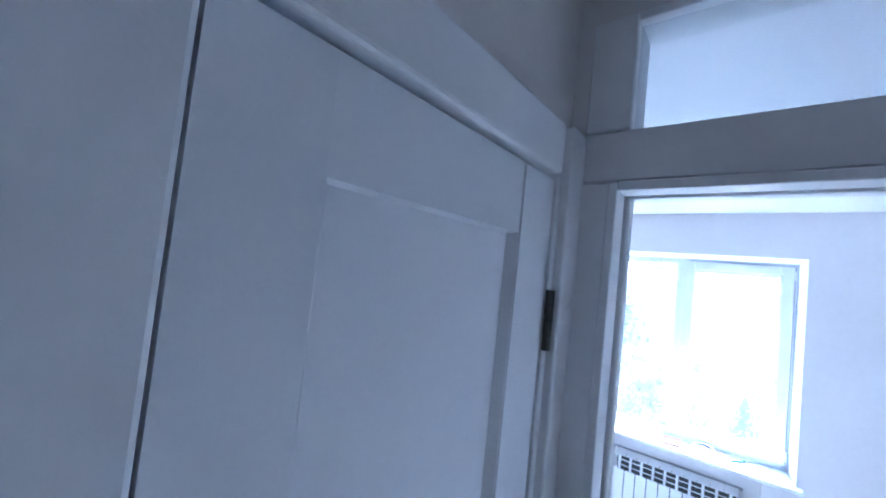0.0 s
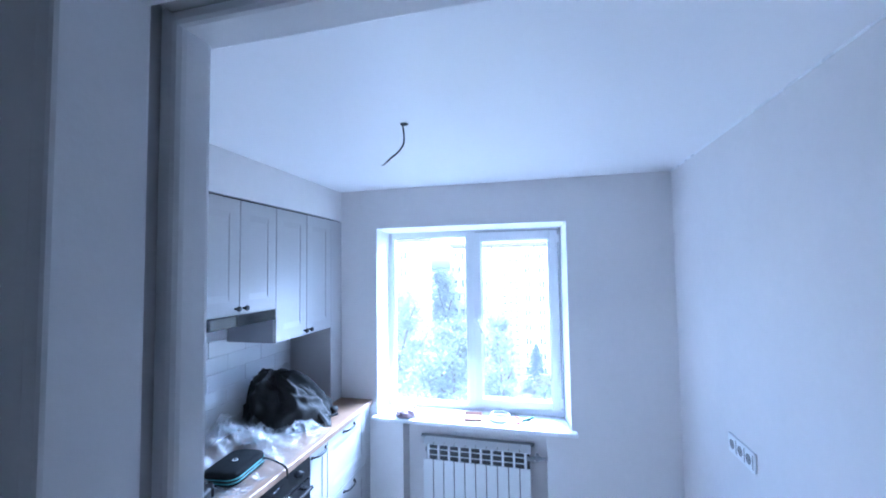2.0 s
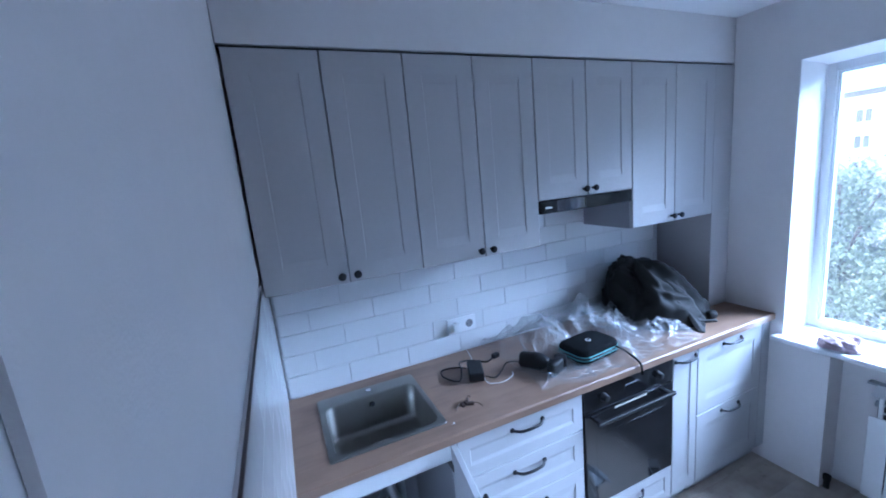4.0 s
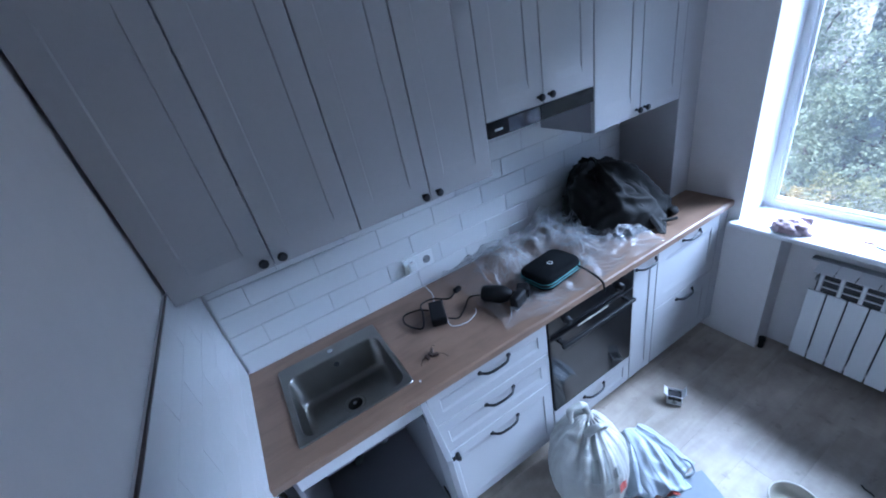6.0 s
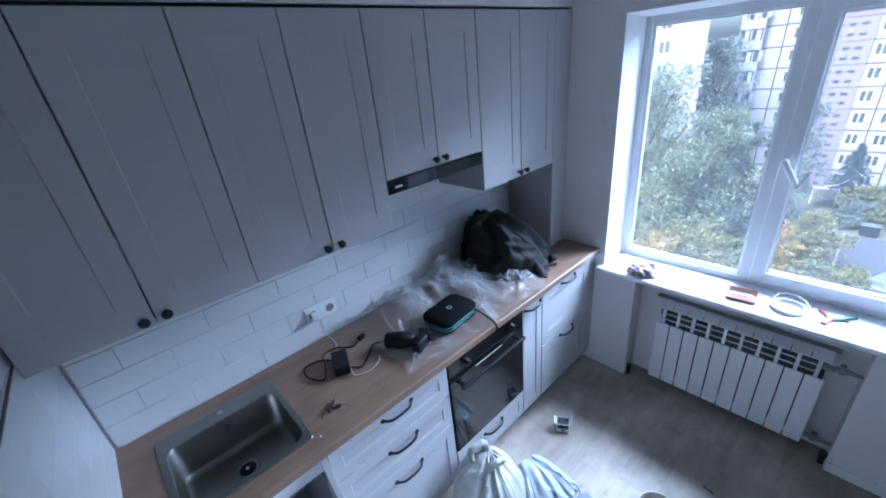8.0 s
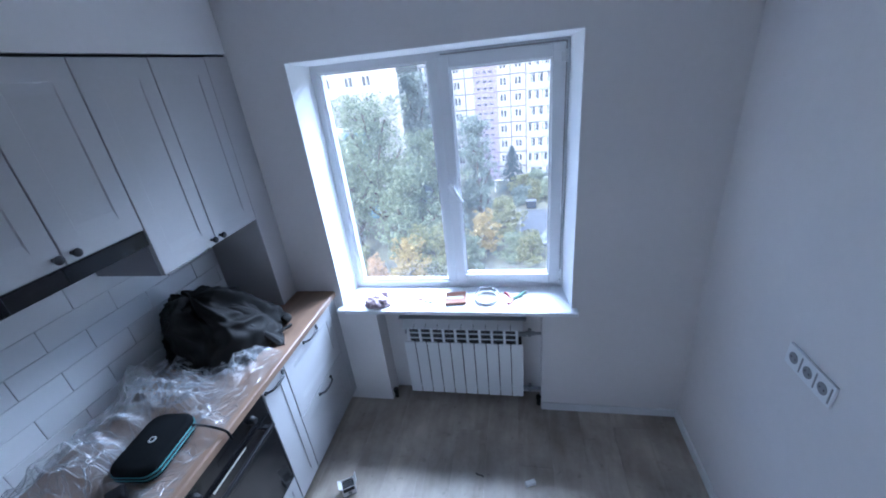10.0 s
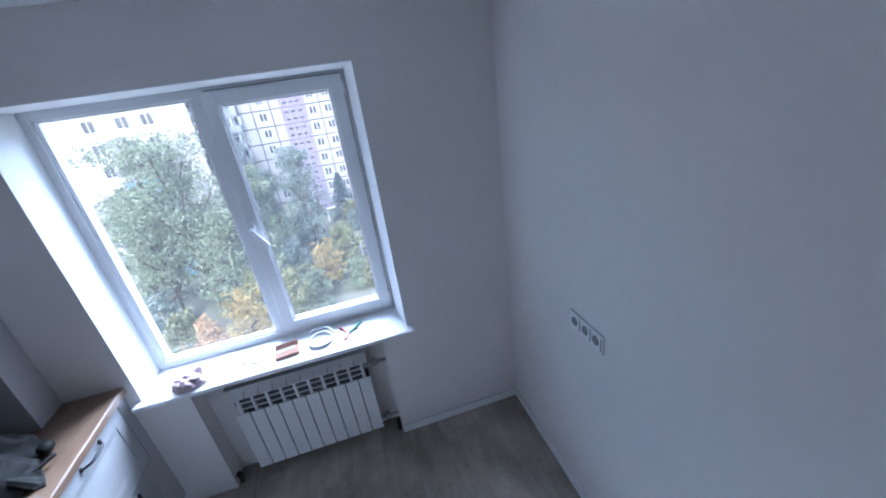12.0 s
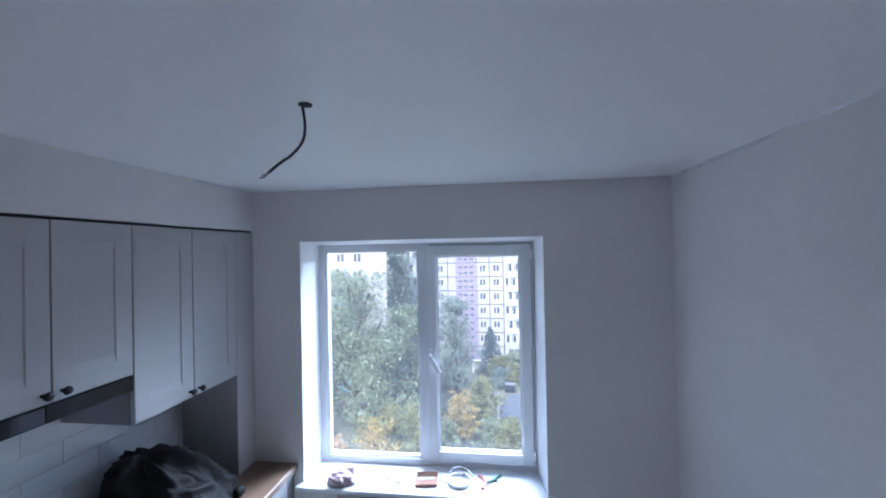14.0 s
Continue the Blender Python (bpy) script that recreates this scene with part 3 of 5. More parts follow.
GROUP = "white base cabinets under the oak worktop"
sc = thing("sink_cabinet", (0.3, -2.22, 0), "white sink base cabinet standing open, one door swung out", "base cabinet", GROUP)
base_body(sc, -2.455, -1.957, "carcass")
part("rail", box(BX - 0.04, BX - 0.003, -2.438, -1.974, BASE_TOP - 0.075, BASE_TOP - 0.001, 0.001), M["white_board"], sc, "white front rail under the worktop")
# solid near-black block where the open gap would lie in shade
part("filler", box(0.1, BX - 0.03, -2.487, -2.456, 0.0, BASE_TOP - 0.002), M["dark"], sc, "near-black block painting the shade of the gap by the partition")
door = shaker(0.02, -0.262, 0, PL + 0.005, BASE_TOP - 0.004)
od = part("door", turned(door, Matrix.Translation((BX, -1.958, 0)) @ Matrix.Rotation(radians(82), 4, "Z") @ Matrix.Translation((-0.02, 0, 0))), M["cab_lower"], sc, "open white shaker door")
part("knob", turned(knob(0.02, -0.235, BASE_TOP - 0.045), Matrix.Translation((BX, -1.958, 0)) @ Matrix.Rotation(radians(82), 4, "Z") @ Matrix.Translation((-0.02, 0, 0))), M["black"], od, "black round knob")
for z in (0.19, 0.76):
    part("hinge", box(BX - 0.07, BX + 0.02, -1.982, -1.968, z, z + 0.035, 0.004, 2), M["nickel"], sc, "dark steel cup hinge")
part("plinth", box(0.50, 0.53, -2.487, -1.957, 0.0, PL - 0.003), M["cab_lower"], sc)

dc = thing("drawer_cabinet", (0.3, -1.66, 0), "white base cabinet with three shaker drawers", "base cabinet", GROUP)
base_body(dc, -1.955, -1.359)
for z0, z1, hz in ((0.69, BASE_TOP - 0.003, 0.824), (0.505, 0.69, 0.636), (PL, 0.505, 0.448)):
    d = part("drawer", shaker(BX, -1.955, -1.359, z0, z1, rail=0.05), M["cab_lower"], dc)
    part("handle", bow_handle(BX, -1.642, hz), M["black"], d, "black bow handle")
part("plinth", box(0.50, 0.53, -1.955, -1.359, 0.0, PL - 0.003), M["cab_lower"], dc)

oc = thing("oven_cabinet", (0.3, -1.075, 0), "white base cabinet housing the oven over a shallow drawer", "base cabinet", GROUP)
base_body(oc, -1.357, -0.797)
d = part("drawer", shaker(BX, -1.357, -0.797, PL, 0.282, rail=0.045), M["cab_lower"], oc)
part("handle", bow_handle(BX, -1.075, 0.228), M["black"], d, "black bow handle")
part("plinth", box(0.50, 0.53, -1.357, -0.797, 0.0, PL - 0.003), M["cab_lower"], oc)

ov = thing("oven", (0.3, -1.075, 0.29), "black built-in electric oven with film still on the glass", "oven")
OY0, OY1 = -1.352, -0.802
part("body", box(0.08, BX - 0.022, OY0 + 0.02, OY1 - 0.02, 0.284, 0.855), M["dark"], ov)
cp = part("control_panel", box(BX - 0.02, BX + 0.004, OY0, OY1, 0.755, 0.868, 0.003, 2), M["oven_glass"], ov, "glossy black control panel")
for y in (-1.245, -0.905):
    part("dial", smooth(lathe([(0.02, 0), (0.02, 0.004), (0.016, 0.006), (0.015, 0.022), (0.012, 0.024)], (BX + 0.004, y, 0.815), 24, "x")), M["plastic_black"], cp, "black control dial")
part("display", box(BX + 0.004, BX + 0.0055, -1.115, -1.03, 0.80, 0.83, 0.0005), M["oven_glass"], cp)
dd = part("door", box(BX - 0.02, BX + 0.006, OY0, OY1, 0.288, 0.75, 0.004, 2), M["oven_glass"], ov, "black glass oven door")
part("inner_window", box(BX + 0.006, BX + 0.0068, OY0 + 0.06, OY1 - 0.06, 0.36, 0.64, 0.0003), M["oven_glass"], dd)
hd = part("handle", joined(box(BX + 0.034, BX + 0.052, OY0 + 0.035, OY1 - 0.035, 0.712, 0.73, 0.006, 3)), M["plastic_black"], dd, "long black bar handle")
for y in (OY0 + 0.06, OY1 - 0.06):
    part("handle_post", box(BX + 0.005, BX + 0.04, y - 0.012, y + 0.012, 0.713, 0.729, 0.003), M["plastic_black"], hd)
part("paper_strip", box(BX + 0.0062, BX + 0.0072, OY0 + 0.17, OY0 + 0.37, 0.738, 0.747), M["bucket"], dd, "pale paper strip on the door edge")

nc = thing("narrow_cabinet", (0.3, -0.70, 0), "narrow white pull-out base cabinet", "base cabinet", GROUP)
base_body(nc, -0.795, -0.613)
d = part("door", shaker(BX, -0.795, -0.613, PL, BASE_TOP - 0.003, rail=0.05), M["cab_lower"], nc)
part("handle", bow_handle(BX, -0.704, 0.838), M["black"], d, "black bow handle")
part("plinth", box(0.50, 0.53, -0.795, -0.613, 0.0, PL - 0.003), M["cab_lower"], nc)

lc = thing("drawer_cabinet", (0.3, -0.35, 0), "white base cabinet with two deep drawers near the window", "base cabinet", GROUP)
base_body(lc, -0.611, -0.075)
for z0, z1, hz in ((0.49, BASE_TOP - 0.003, 0.838), (PL, 0.49, 0.455)):
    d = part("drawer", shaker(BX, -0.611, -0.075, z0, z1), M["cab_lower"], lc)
    part("handle", bow_handle(BX, -0.338, hz), M["black"], d, "black bow handle")
part("filler", box(0.05, BX, -0.074, -0.002, PL, BASE_TOP - 0.002, 0.001), M["cab_lower"], lc)
part("plinth", box(0.50, 0.53, -0.611, -0.002, 0.0, PL - 0.003), M["cab_lower"], lc)

# ---- worktop with the sink cut-out ----
SX0, SX1, SY0, SY1 = 0.097, 0.529, -2.391, -1.957
b = bmesh.new()
outer = [(0.011, -2.5015), (0.605, -2.5015), (0.605, -0.002), (0.011, -0.002)]
hole = [(SX0 + 0.02, SY0 + 0.02), (SX1 - 0.02, SY0 + 0.02), (SX1 - 0.02, SY1 - 0.02), (SX0 + 0.02, SY1 - 0.02)]
rings = []
for z, e in ((CT - 0.038, 0.004), (CT - 0.034, 0), (CT - 0.004, 0), (CT, 0.004)):
    rings.append([b.verts.new((x - (e if x > 0.5 else 0), y, z)) for x, y in outer])
inner = [[b.verts.new((x, y, z)) for x, y in hole] for z in (CT - 0.038, CT)]
for r0, r1 in zip(rings, rings[1:]):
    for i in range(4):
        b.faces.new((r0[i], r0[(i + 1) % 4], r1[(i + 1) % 4], r1[i]))
for i in range(4):
    j = (i + 1) % 4
    b.faces.new((rings[3][i], rings[3][j], inner[1][j], inner[1][i]))
    b.faces.new((rings[0][j], rings[0][i], inner[0][i], inner[0][j]))
    b.faces.new((inner[1][i], inner[1][j], inner[0][j], inner[0][i]))
wt = thing("worktop", (0.3, -1.25, CT), "oak-look laminate worktop running along the tiled wall", "worktop")
part("slab", b, M["worktop"], wt)
part("edge_band", box(0.6052, 0.607, -2.5015, -0.002, CT - 0.0335, CT - 0.0045, 0.0005), M["worktop"], wt)
part("wall_seal", box(0.0105, 0.014, -2.487, -0.17, CT + 0.0005, CT + 0.0035), M["socket"], wt, "white sealant line")

# ---- sink ----
sk = thing("kitchen_sink", (0.313, -2.17, CT), "square stainless steel inset sink without a tap", "sink")
b = bmesh.new()
BXa, BXb, BYa, BYb = SX0 + 0.078, SX1 - 0.022, SY0 + 0.022, SY1 - 0.018
loops = [(rounded(SX0, SX1, SY0, SY1, 0.012), CT + 0.001), (rounded(SX0 + 0.003, SX1 - 0.003, SY0 + 0.003, SY1 - 0.003, 0.012), CT + 0.005),
         (rounded(BXa, BXb, BYa, BYb, 0.044), CT + 0.005), (rounded(BXa + 0.004, BXb - 0.004, BYa + 0.004, BYb - 0.004, 0.043), CT - 0.003),
         (rounded(BXa + 0.010, BXb - 0.010, BYa + 0.010, BYb - 0.010, 0.042), CT - 0.136), (rounded(BXa + 0.016, BXb - 0.016, BYa + 0.016, BYb - 0.016, 0.038), CT - 0.147),
         (rounded(BXa + 0.04, BXb - 0.04, BYa + 0.04, BYb - 0.04, 0.03), CT - 0.151)]
prev = None
for pts, z in loops:
    cur = [b.verts.new((x, y, z)) for x, y in pts]
    if prev:
        for i in range(len(cur)):
            b.faces.new((prev[i], prev[(i + 1) % len(cur)], cur[(i + 1) % len(cur)], cur[i]))
    prev = cur
b.faces.new(prev)
for f in b.faces:
    f.smooth = f.calc_center_median().z < CT + 0.003 and len(f.verts) == 4
part("bowl", b, M["steel"], sk)
DRX, DRY = 0.325, -2.17
DZ0 = CT - 0.1505
dn = part("drain", smooth(lathe([(0.030, 0.0), (0.046, 0.0005), (0.045, 0.003), (0.039, 0.0055), (0.031, 0.004), (0.030, 0.001)], (DRX, DRY, DZ0), 32)), M["steel"], sk, "steel drain ring")
part("drain_cup", lathe([(0.0305, 0.0), (0.0305, 0.0012)], (DRX, DRY, DZ0 + 0.0005), 24), M["dark"], dn)
part("drain_knob", smooth(lathe([(0.009, 0.0), (0.009, 0.006), (0.006, 0.009), (0.002, 0.0095)], (DRX, DRY, DZ0 + 0.0018), 16)), M["chrome"], dn)
for i in range(3):
    part("drain_bar", turned(box(-0.028, 0.028, -0.0022, 0.0022, 0, 0.002), Matrix.Translation((DRX, DRY, DZ0 + 0.0018)) @ Matrix.Rotation(radians(60 * i), 4, "Z")), M["nickel"], dn)
part("tap_hole", lathe([(0.012, 0), (0.012, 0.0008)], (SX0 + 0.035, -2.17, CT + 0.005), 20), M["chrome"], sk, "covered tap hole")
part("overflow", lathe([(0.012, 0), (0.011, 0.003), (0.004, 0.003)], (BXa + 0.009, -2.17, CT - 0.035), 18, "x"), M["dark"], sk)
part("waste_hose", smooth(tube([(DRX, DRY, CT - 0.165), (DRX, DRY, 0.58), (DRX - 0.03, DRY + 0.05, 0.45), (DRX - 0.1, DRY + 0.06, 0.52), (DRX - 0.16, DRY + 0.0, 0.40), (0.1, DRY - 0.08, 0.2), (0.06, DRY - 0.1, 0.115)], 0.02, 12)), M["pipe"], sk, "grey corrugated waste hose")

# ---- radiator ----
rd = thing("radiator", (1.38, 0.05, 0.07), "white aluminium sectional radiator in the niche under the sill", "radiator")
RX0, RP, RZ0, RZ1 = 0.993, 0.0775, 0.075, 0.61
for i in range(10):
    x = RX0 + i * RP
    xm_ = x + RP / 2
    s = part("section", joined(box(x + 0.0028, x + RP - 0.0028, 0.018, 0.026, RZ0, 0.508, 0.003, 2), box(xm_ - 0.008, xm_ + 0.008, 0.026, 0.085, RZ0 + 0.01, RZ1, 0.004),
                               box(xm_ - 0.008, xm_ + 0.008, 0.021, 0.05, 0.508, RZ1, 0.003)), M["radiator"], rd)
    part("top_fin", prism([(x + 0.0015, 0.024, RZ1), (x + RP - 0.0015, 0.024, RZ1), (x + RP - 0.0015, 0.026, RZ1 + 0.004), (x + 0.0015, 0.026, RZ1 + 0.004)],
                          [(x + 0.0015, 0.088, RZ1 + 0.028), (x + RP - 0.0015, 0.088, RZ1 + 0.028), (x + RP - 0.0015, 0.09, RZ1 + 0.032), (x + 0.0015, 0.09, RZ1 + 0.032)]), M["radiator"], s)
    if i < 9:
        # solid near-black block instead of an open vent lying in shade
        part("vent", box(xm_ + 0.0075, xm_ + RP - 0.0075, 0.034, 0.085, 0.505, RZ1 - 0.001), M["gasket"], s, "near-black block painting the shade inside a convection vent")
        for k3 in range(2):
            z = 0.536 + k3 * 0.04
            part("fin", box(xm_ + 0.008, xm_ + RP - 0.008, 0.024, 0.031, z, z + 0.005), M["radiator"], s)
# near-black plate keeps the depth between the sections dark
part("back_plate", box(RX0 + 0.01, RX0 + 10 * RP - 0.01, 0.086, 0.09, RZ0 + 0.02, RZ1 - 0.005), M["gasket"], rd)
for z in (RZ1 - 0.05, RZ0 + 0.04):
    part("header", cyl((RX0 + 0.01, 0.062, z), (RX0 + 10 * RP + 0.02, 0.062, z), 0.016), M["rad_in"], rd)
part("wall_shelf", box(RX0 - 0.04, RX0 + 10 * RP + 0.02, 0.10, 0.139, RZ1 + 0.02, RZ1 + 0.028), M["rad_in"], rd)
for z in (RZ1 - 0.04, RZ0 + 0.04):
    v = part("valve", joined(cyl((RX0 + 10 * RP + 0.015, 0.06, z), (RX0 + 10 * RP + 0.07, 0.06, z), 0.014), cyl((RX0 + 10 * RP + 0.04, 0.06, z - 0.02), (RX0 + 10 * RP + 0.04, 0.06, z + 0.03), 0.012)), M["pipe"], rd, "metal radiator valve")
    part("pipe", joined(cyl((RX0 + 10 * RP + 0.06, 0.06, z), (NX1 - 0.001, 0.06, z), 0.01)), M["pipe"], v)
for x in (NX0 + 0.02, NX1 - 0.015):
    solid("riser_stub", joined(cyl((x, 0.03, -0.01), (x, 0.03, 0.06), 0.013), cyl((x, 0.03, 0.05), (x, 0.03, 0.075), 0.017)), M["dark"], "dark capped pipe stub in the niche corner", "pipe", at=(x, 0.03, 0))

# ---- sockets ----
def socket_face(plane, y, z, parent, facing):
    """A round outlet, its recess painted as a raised grey disc, on a plate that faces +x (1) or -x (-1)."""
    s = facing
    part("outlet", lathe([(0.021, 0.0), (0.021, 0.0012), (0.017, 0.0014)] if s > 0 else [(0.017, -0.0014), (0.021, -0.0012), (0.021, 0.0)], (plane, y, z), 24, "x"), M["socket_hole"], parent, "round outlet with its recess shade in the grey")
    for dy in (-0.0095, 0.0095):
        # near-black dots paint the shade in the pin holes
        part("pin_hole", lathe([(0.003, 0.0), (0.003, 0.0006)] if s > 0 else [(0.003, -0.0006), (0.003, 0.0)], (plane + s * 0.0014, y + dy, z), 10, "x"), M["dark"], parent)


sp = thing("wall_socket", (W, -0.775, 1.08), "white triple wall socket with switch strip", "socket")
part("plate", box(W - 0.011, W - 0.0005, -0.886, -0.662, 1.037, 1.122, 0.003, 2), M["socket"], sp)
for y in (-0.70, -0.772, -0.842):
    socket_face(W - 0.0112, y, 1.08, sp, -1)
for y in (-0.737, -0.808, -0.876):
    part("divider", box(W - 0.0122, W - 0.0111, y - 0.003, y + 0.003, 1.05, 1.11), M["socket_hole"], sp)
ss = thing("double_socket", (0.01, -1.628, 1.058), "white double socket on the tiled backsplash", "socket")
part("plate", box(0.0095, 0.02, -1.711, -1.549, 1.018, 1.098, 0.003, 2), M["socket"], ss)
for y in (-1.669, -1.588):
    socket_face(0.0202, y, 1.058, ss, 1)
pl = thing("plug", (0.03, -1.672, 1.058), "white charger plug in the backsplash socket", "plug")
part("body", joined(box(0.022, 0.05, -1.692, -1.652, 1.04, 1.078, 0.006, 2)), M["socket"], pl)
part("cable", smooth(tube([(0.05, -1.67, 1.05), (0.075, -1.672, 1.03), (0.09, -1.66, 0.97), (0.11, -1.64, CT + 0.008), (0.16, -1.66, CT + 0.004), (0.22, -1.69, CT + 0.004)], 0.0018)), M["white_cable"], pl)

# ---- cable from the ceiling ----
cw = thing("ceiling_cable", (1.31, -1.247, H), "bare grey lamp cable hanging from the ceiling hole", "cable")
# flat black disc paints the darkness inside the ceiling hole
part("hole_rim", lathe([(0.017, -0.003), (0.017, -0.0005)], (1.318, -1.247, H), 20), M["plastic_black"], cw)
part("cable", smooth(tube([(1.31, -1.247, H), (1.318, -1.25, H - 0.05), (1.318, -1.262, H - 0.095), (1.304, -1.29, H - 0.135), (1.29, -1.318, H - 0.16), (1.278, -1.345, H - 0.187)], 0.0034)), M["cable_grey"], cw)
for s in (-1, 1):
    part("wire_end", smooth(tube([(1.278, -1.345, H - 0.187), (1.273 - s * 0.006, -1.351 + s * 0.008, H - 0.195), (1.268 - s * 0.012, -1.356 + s * 0.014, H - 0.197)], 0.002)), M["socket_hole"], cw)

# ---- soft lumps: jacket, bags, film ----
def lump(centre, size, seed, folds=0.18, freq=3.0, level=4, base=None, droop=0.0, upright=0.45):
    """A crumpled soft heap that rests on its base."""
    b = bmesh.new()
    bmesh.ops.create_icosphere(b, subdivisions=level, radius=1.0)
    o = Vector((seed * 7.3, seed * 3.1, seed * 5.7))
    for v in b.verts:
        p = v.co.copy()
        q = Vector((p.x * freq, p.y * freq, p.z * freq * upright)) + o
        ridge = 1 - abs(noise.noise(q)) * 2.2
        ridge2 = 1 - abs(noise.noise(q * 2.3 + o)) * 2
        big = noise.noise(p * 1.2 + o)
        k = 1 + folds * (0.6 * ridge + 0.14 * ridge2 - 0.42) + 0.30 * big
        flare = 1 + droop * max(0.0, 0.1 - p.z)
        v.co = Vector((p.x * size[0] * k * flare, p.y * size[1] * k * flare, p.z * size[2] * k)) + Vector(centre)
        if base is not None and v.co.z < base:
            v.co.z = base + 0.004 * abs(noise.noise(q))
    return smooth(b)
def draped(peak, height, reach, steep, folds, seed, nu=150, nv=54, floor_z=CT, turn=0.0, thick=0.0):
    """Cloth hanging from a peak: reach and steepness are given at eight bearings, the folds run down from the peak."""
    def around(values, a):
        k = (a / (2 * math.pi)) % 1.0 * len(values)
        i, f = int(k) % len(values), k - int(k)
        f = f * f * (3 - 2 * f)
        return values[i] * (1 - f) + values[(i + 1) % len(values)] * f
    b = bmesh.new()
    rows = []
    for j in range(nv + 1):
        t = (j / nv) ** 0.85
        row = []
        for i in range(nu):
            a = 2 * math.pi * i / nu
            bend = a + 1.1 * t * noise.noise(Vector((math.cos(a) * 1.3, math.sin(a) * 1.3, t * 1.6 + seed)))
            d = Vector((math.cos(bend), math.sin(bend)))
            long = 1 - abs(noise.noise(Vector((d.x * 1.45, d.y * 1.45, t * 0.9 + seed * 3)))) * 2.6
            fine = 1 - abs(noise.noise(Vector((d.x * 3.4, d.y * 3.4, t * 1.7 + seed * 5)))) * 2.4
            cross = 1 - abs(noise.noise(Vector((d.x * 2.0 * t * 2.2 + 4, d.y * 2.0 * t * 2.2, t * 5.5 + seed * 7)))) * 2.6
            deep = folds * min(1.0, t * 3.2) * (0.80 * long + 0.26 * fine + 0.42 * cross * t)
            r = around(reach, a) * (t + 0.10 * t * noise.noise(Vector((math.cos(a) * 2.2, math.sin(a) * 2.2, seed))))
            p = around(steep, a)
            z = height * (1 - t ** p)
            slope = min(1.6, height * p * t ** (p - 1) / max(around(reach, a), 0.05))
            n_out, n_up = slope / math.hypot(slope, 1), 1 / math.hypot(slope, 1)
            x = peak[0] + (r + deep * n_out) * math.cos(a + turn)
            y = peak[1] + (r + deep * n_out) * math.sin(a + turn)
            zz = floor_z + z + deep * n_up * (1 if t < 0.93 else 0.4)
            row.append(b.verts.new((max(x, 0.016), min(y, -0.18 if x < 0.36 else y), max(zz, floor_z + 0.003 + 0.006 * abs(long)))))
        rows.append(row)
    for r0, r1 in zip(rows, rows[1:]):
        for i in range(nu):
            b.faces.new((r0[i], r0[(i + 1) % nu], r1[(i + 1) % nu], r1[i]))
    bmesh.ops.remove_doubles(b, verts=rows[0], dist=0.05)
    if thick:
        bmesh.ops.solidify(b, geom=b.faces[:], thickness=thick)
    return smooth(b)


def flap(start, end, width, lift, sag, seed, nu=70, nv=40, base=CT):
    """A loose panel of cloth between two edges, with folds along its fall and a doubled hem."""
    start, end = Vector(start), Vector(end)
    way = end - start
    side = Vector((-way.y, way.x, 0)).normalized()
    b = bmesh.new()
    rows = []
    for j in range(nv + 1):
        v = j / nv
        c = start + way * v + Vector((0, 0, sag * math.sin(math.pi * v)))
        w = width * (0.55 + 0.45 * v)
        row = []
        for i in range(nu + 1):
            u = i / nu * 2 - 1
            q = u + 0.35 * (v - 0.5) * noise.noise(Vector((v * 2, u, seed)))
            f = 1 - abs(noise.noise(Vector((q * 1.7, v * 0.8, seed)))) * 2.4
            g = 1 - abs(noise.noise(Vector((q * 3.6, v * 2.6, seed + 4)))) * 2.2
            h = lift * (0.3 + 0.7 * v) * (f + 0.4 * g) * (1 - 0.5 * u * u) - 0.07 * u * u * (0.4 + 0.6 * v) + (0.006 if v > 0.955 else 0.0)
            p = c + side * (u * w) + Vector((0, 0, h))
            p.z = max(p.z, base + 0.004)
            p.x = max(p.x, 0.016)
            row.append(b.verts.new(p))
        rows.append(row)
    for r0, r1 in zip(rows, rows[1:]):
        for i in range(nu):
            b.faces.new((r0[i], r0[i + 1], r1[i + 1], r1[i]))
    bmesh.ops.recalc_face_normals(b, faces=b.faces[:])
    bmesh.ops.solidify(b, geom=b.faces[:], thickness=0.003)
    return smooth(b)


def crumpled(b, amp, freq, base):
    """Small sharp dents all over a thin sheet."""
    for v in b.verts:
        q = v.co * freq
        v.co += Vector((noise.noise(q), noise.noise(q + Vector((7, 0, 0))), 1 - 2.4 * abs(noise.noise(q + Vector((0, 7, 0)))))) * amp
        v.co.z = max(v.co.z, base + 0.002)
    return b


jk = thing("jacket", (0.22, -0.58, CT), "crumpled charcoal cloth jacket heaped on the worktop", "jacket")
part("back_panel", draped((0.19, -0.59), 0.325, (0.25, 0.34, 0.21, 0.14, 0.12, 0.13, 0.14, 0.18), (2.2, 1.7, 2.0, 2.6, 3.2, 3.4, 3.0, 2.5), 0.058, 4.4), M["cloth"], jk)
part("front_flap", flap((0.27, -0.545, CT + 0.235), (0.49, -0.41, CT + 0.02), 0.13, 0.036, 0.055, 1.3), M["cloth"], jk)
part("sleeve", flap((0.20, -0.66, CT + 0.25), (0.44, -0.56, CT + 0.045), 0.10, 0.034, 0.06, 6.1), M["cloth"], jk)
part("collar", lump((0.165, -0.60, CT + 0.298), (0.075, 0.105, 0.036), 8, 0.5, 3.0, 4, None, 0.0, 1.0), M["cloth"], jk)
part("hood_edge", smooth(tube([(0.12, -0.66, CT + 0.30), (0.17, -0.54, CT + 0.325), (0.23, -0.46, CT + 0.285), (0.25, -0.40, CT + 0.22), (0.24, -0.35, CT + 0.18)], 0.012, 8)), M["cloth"], jk)
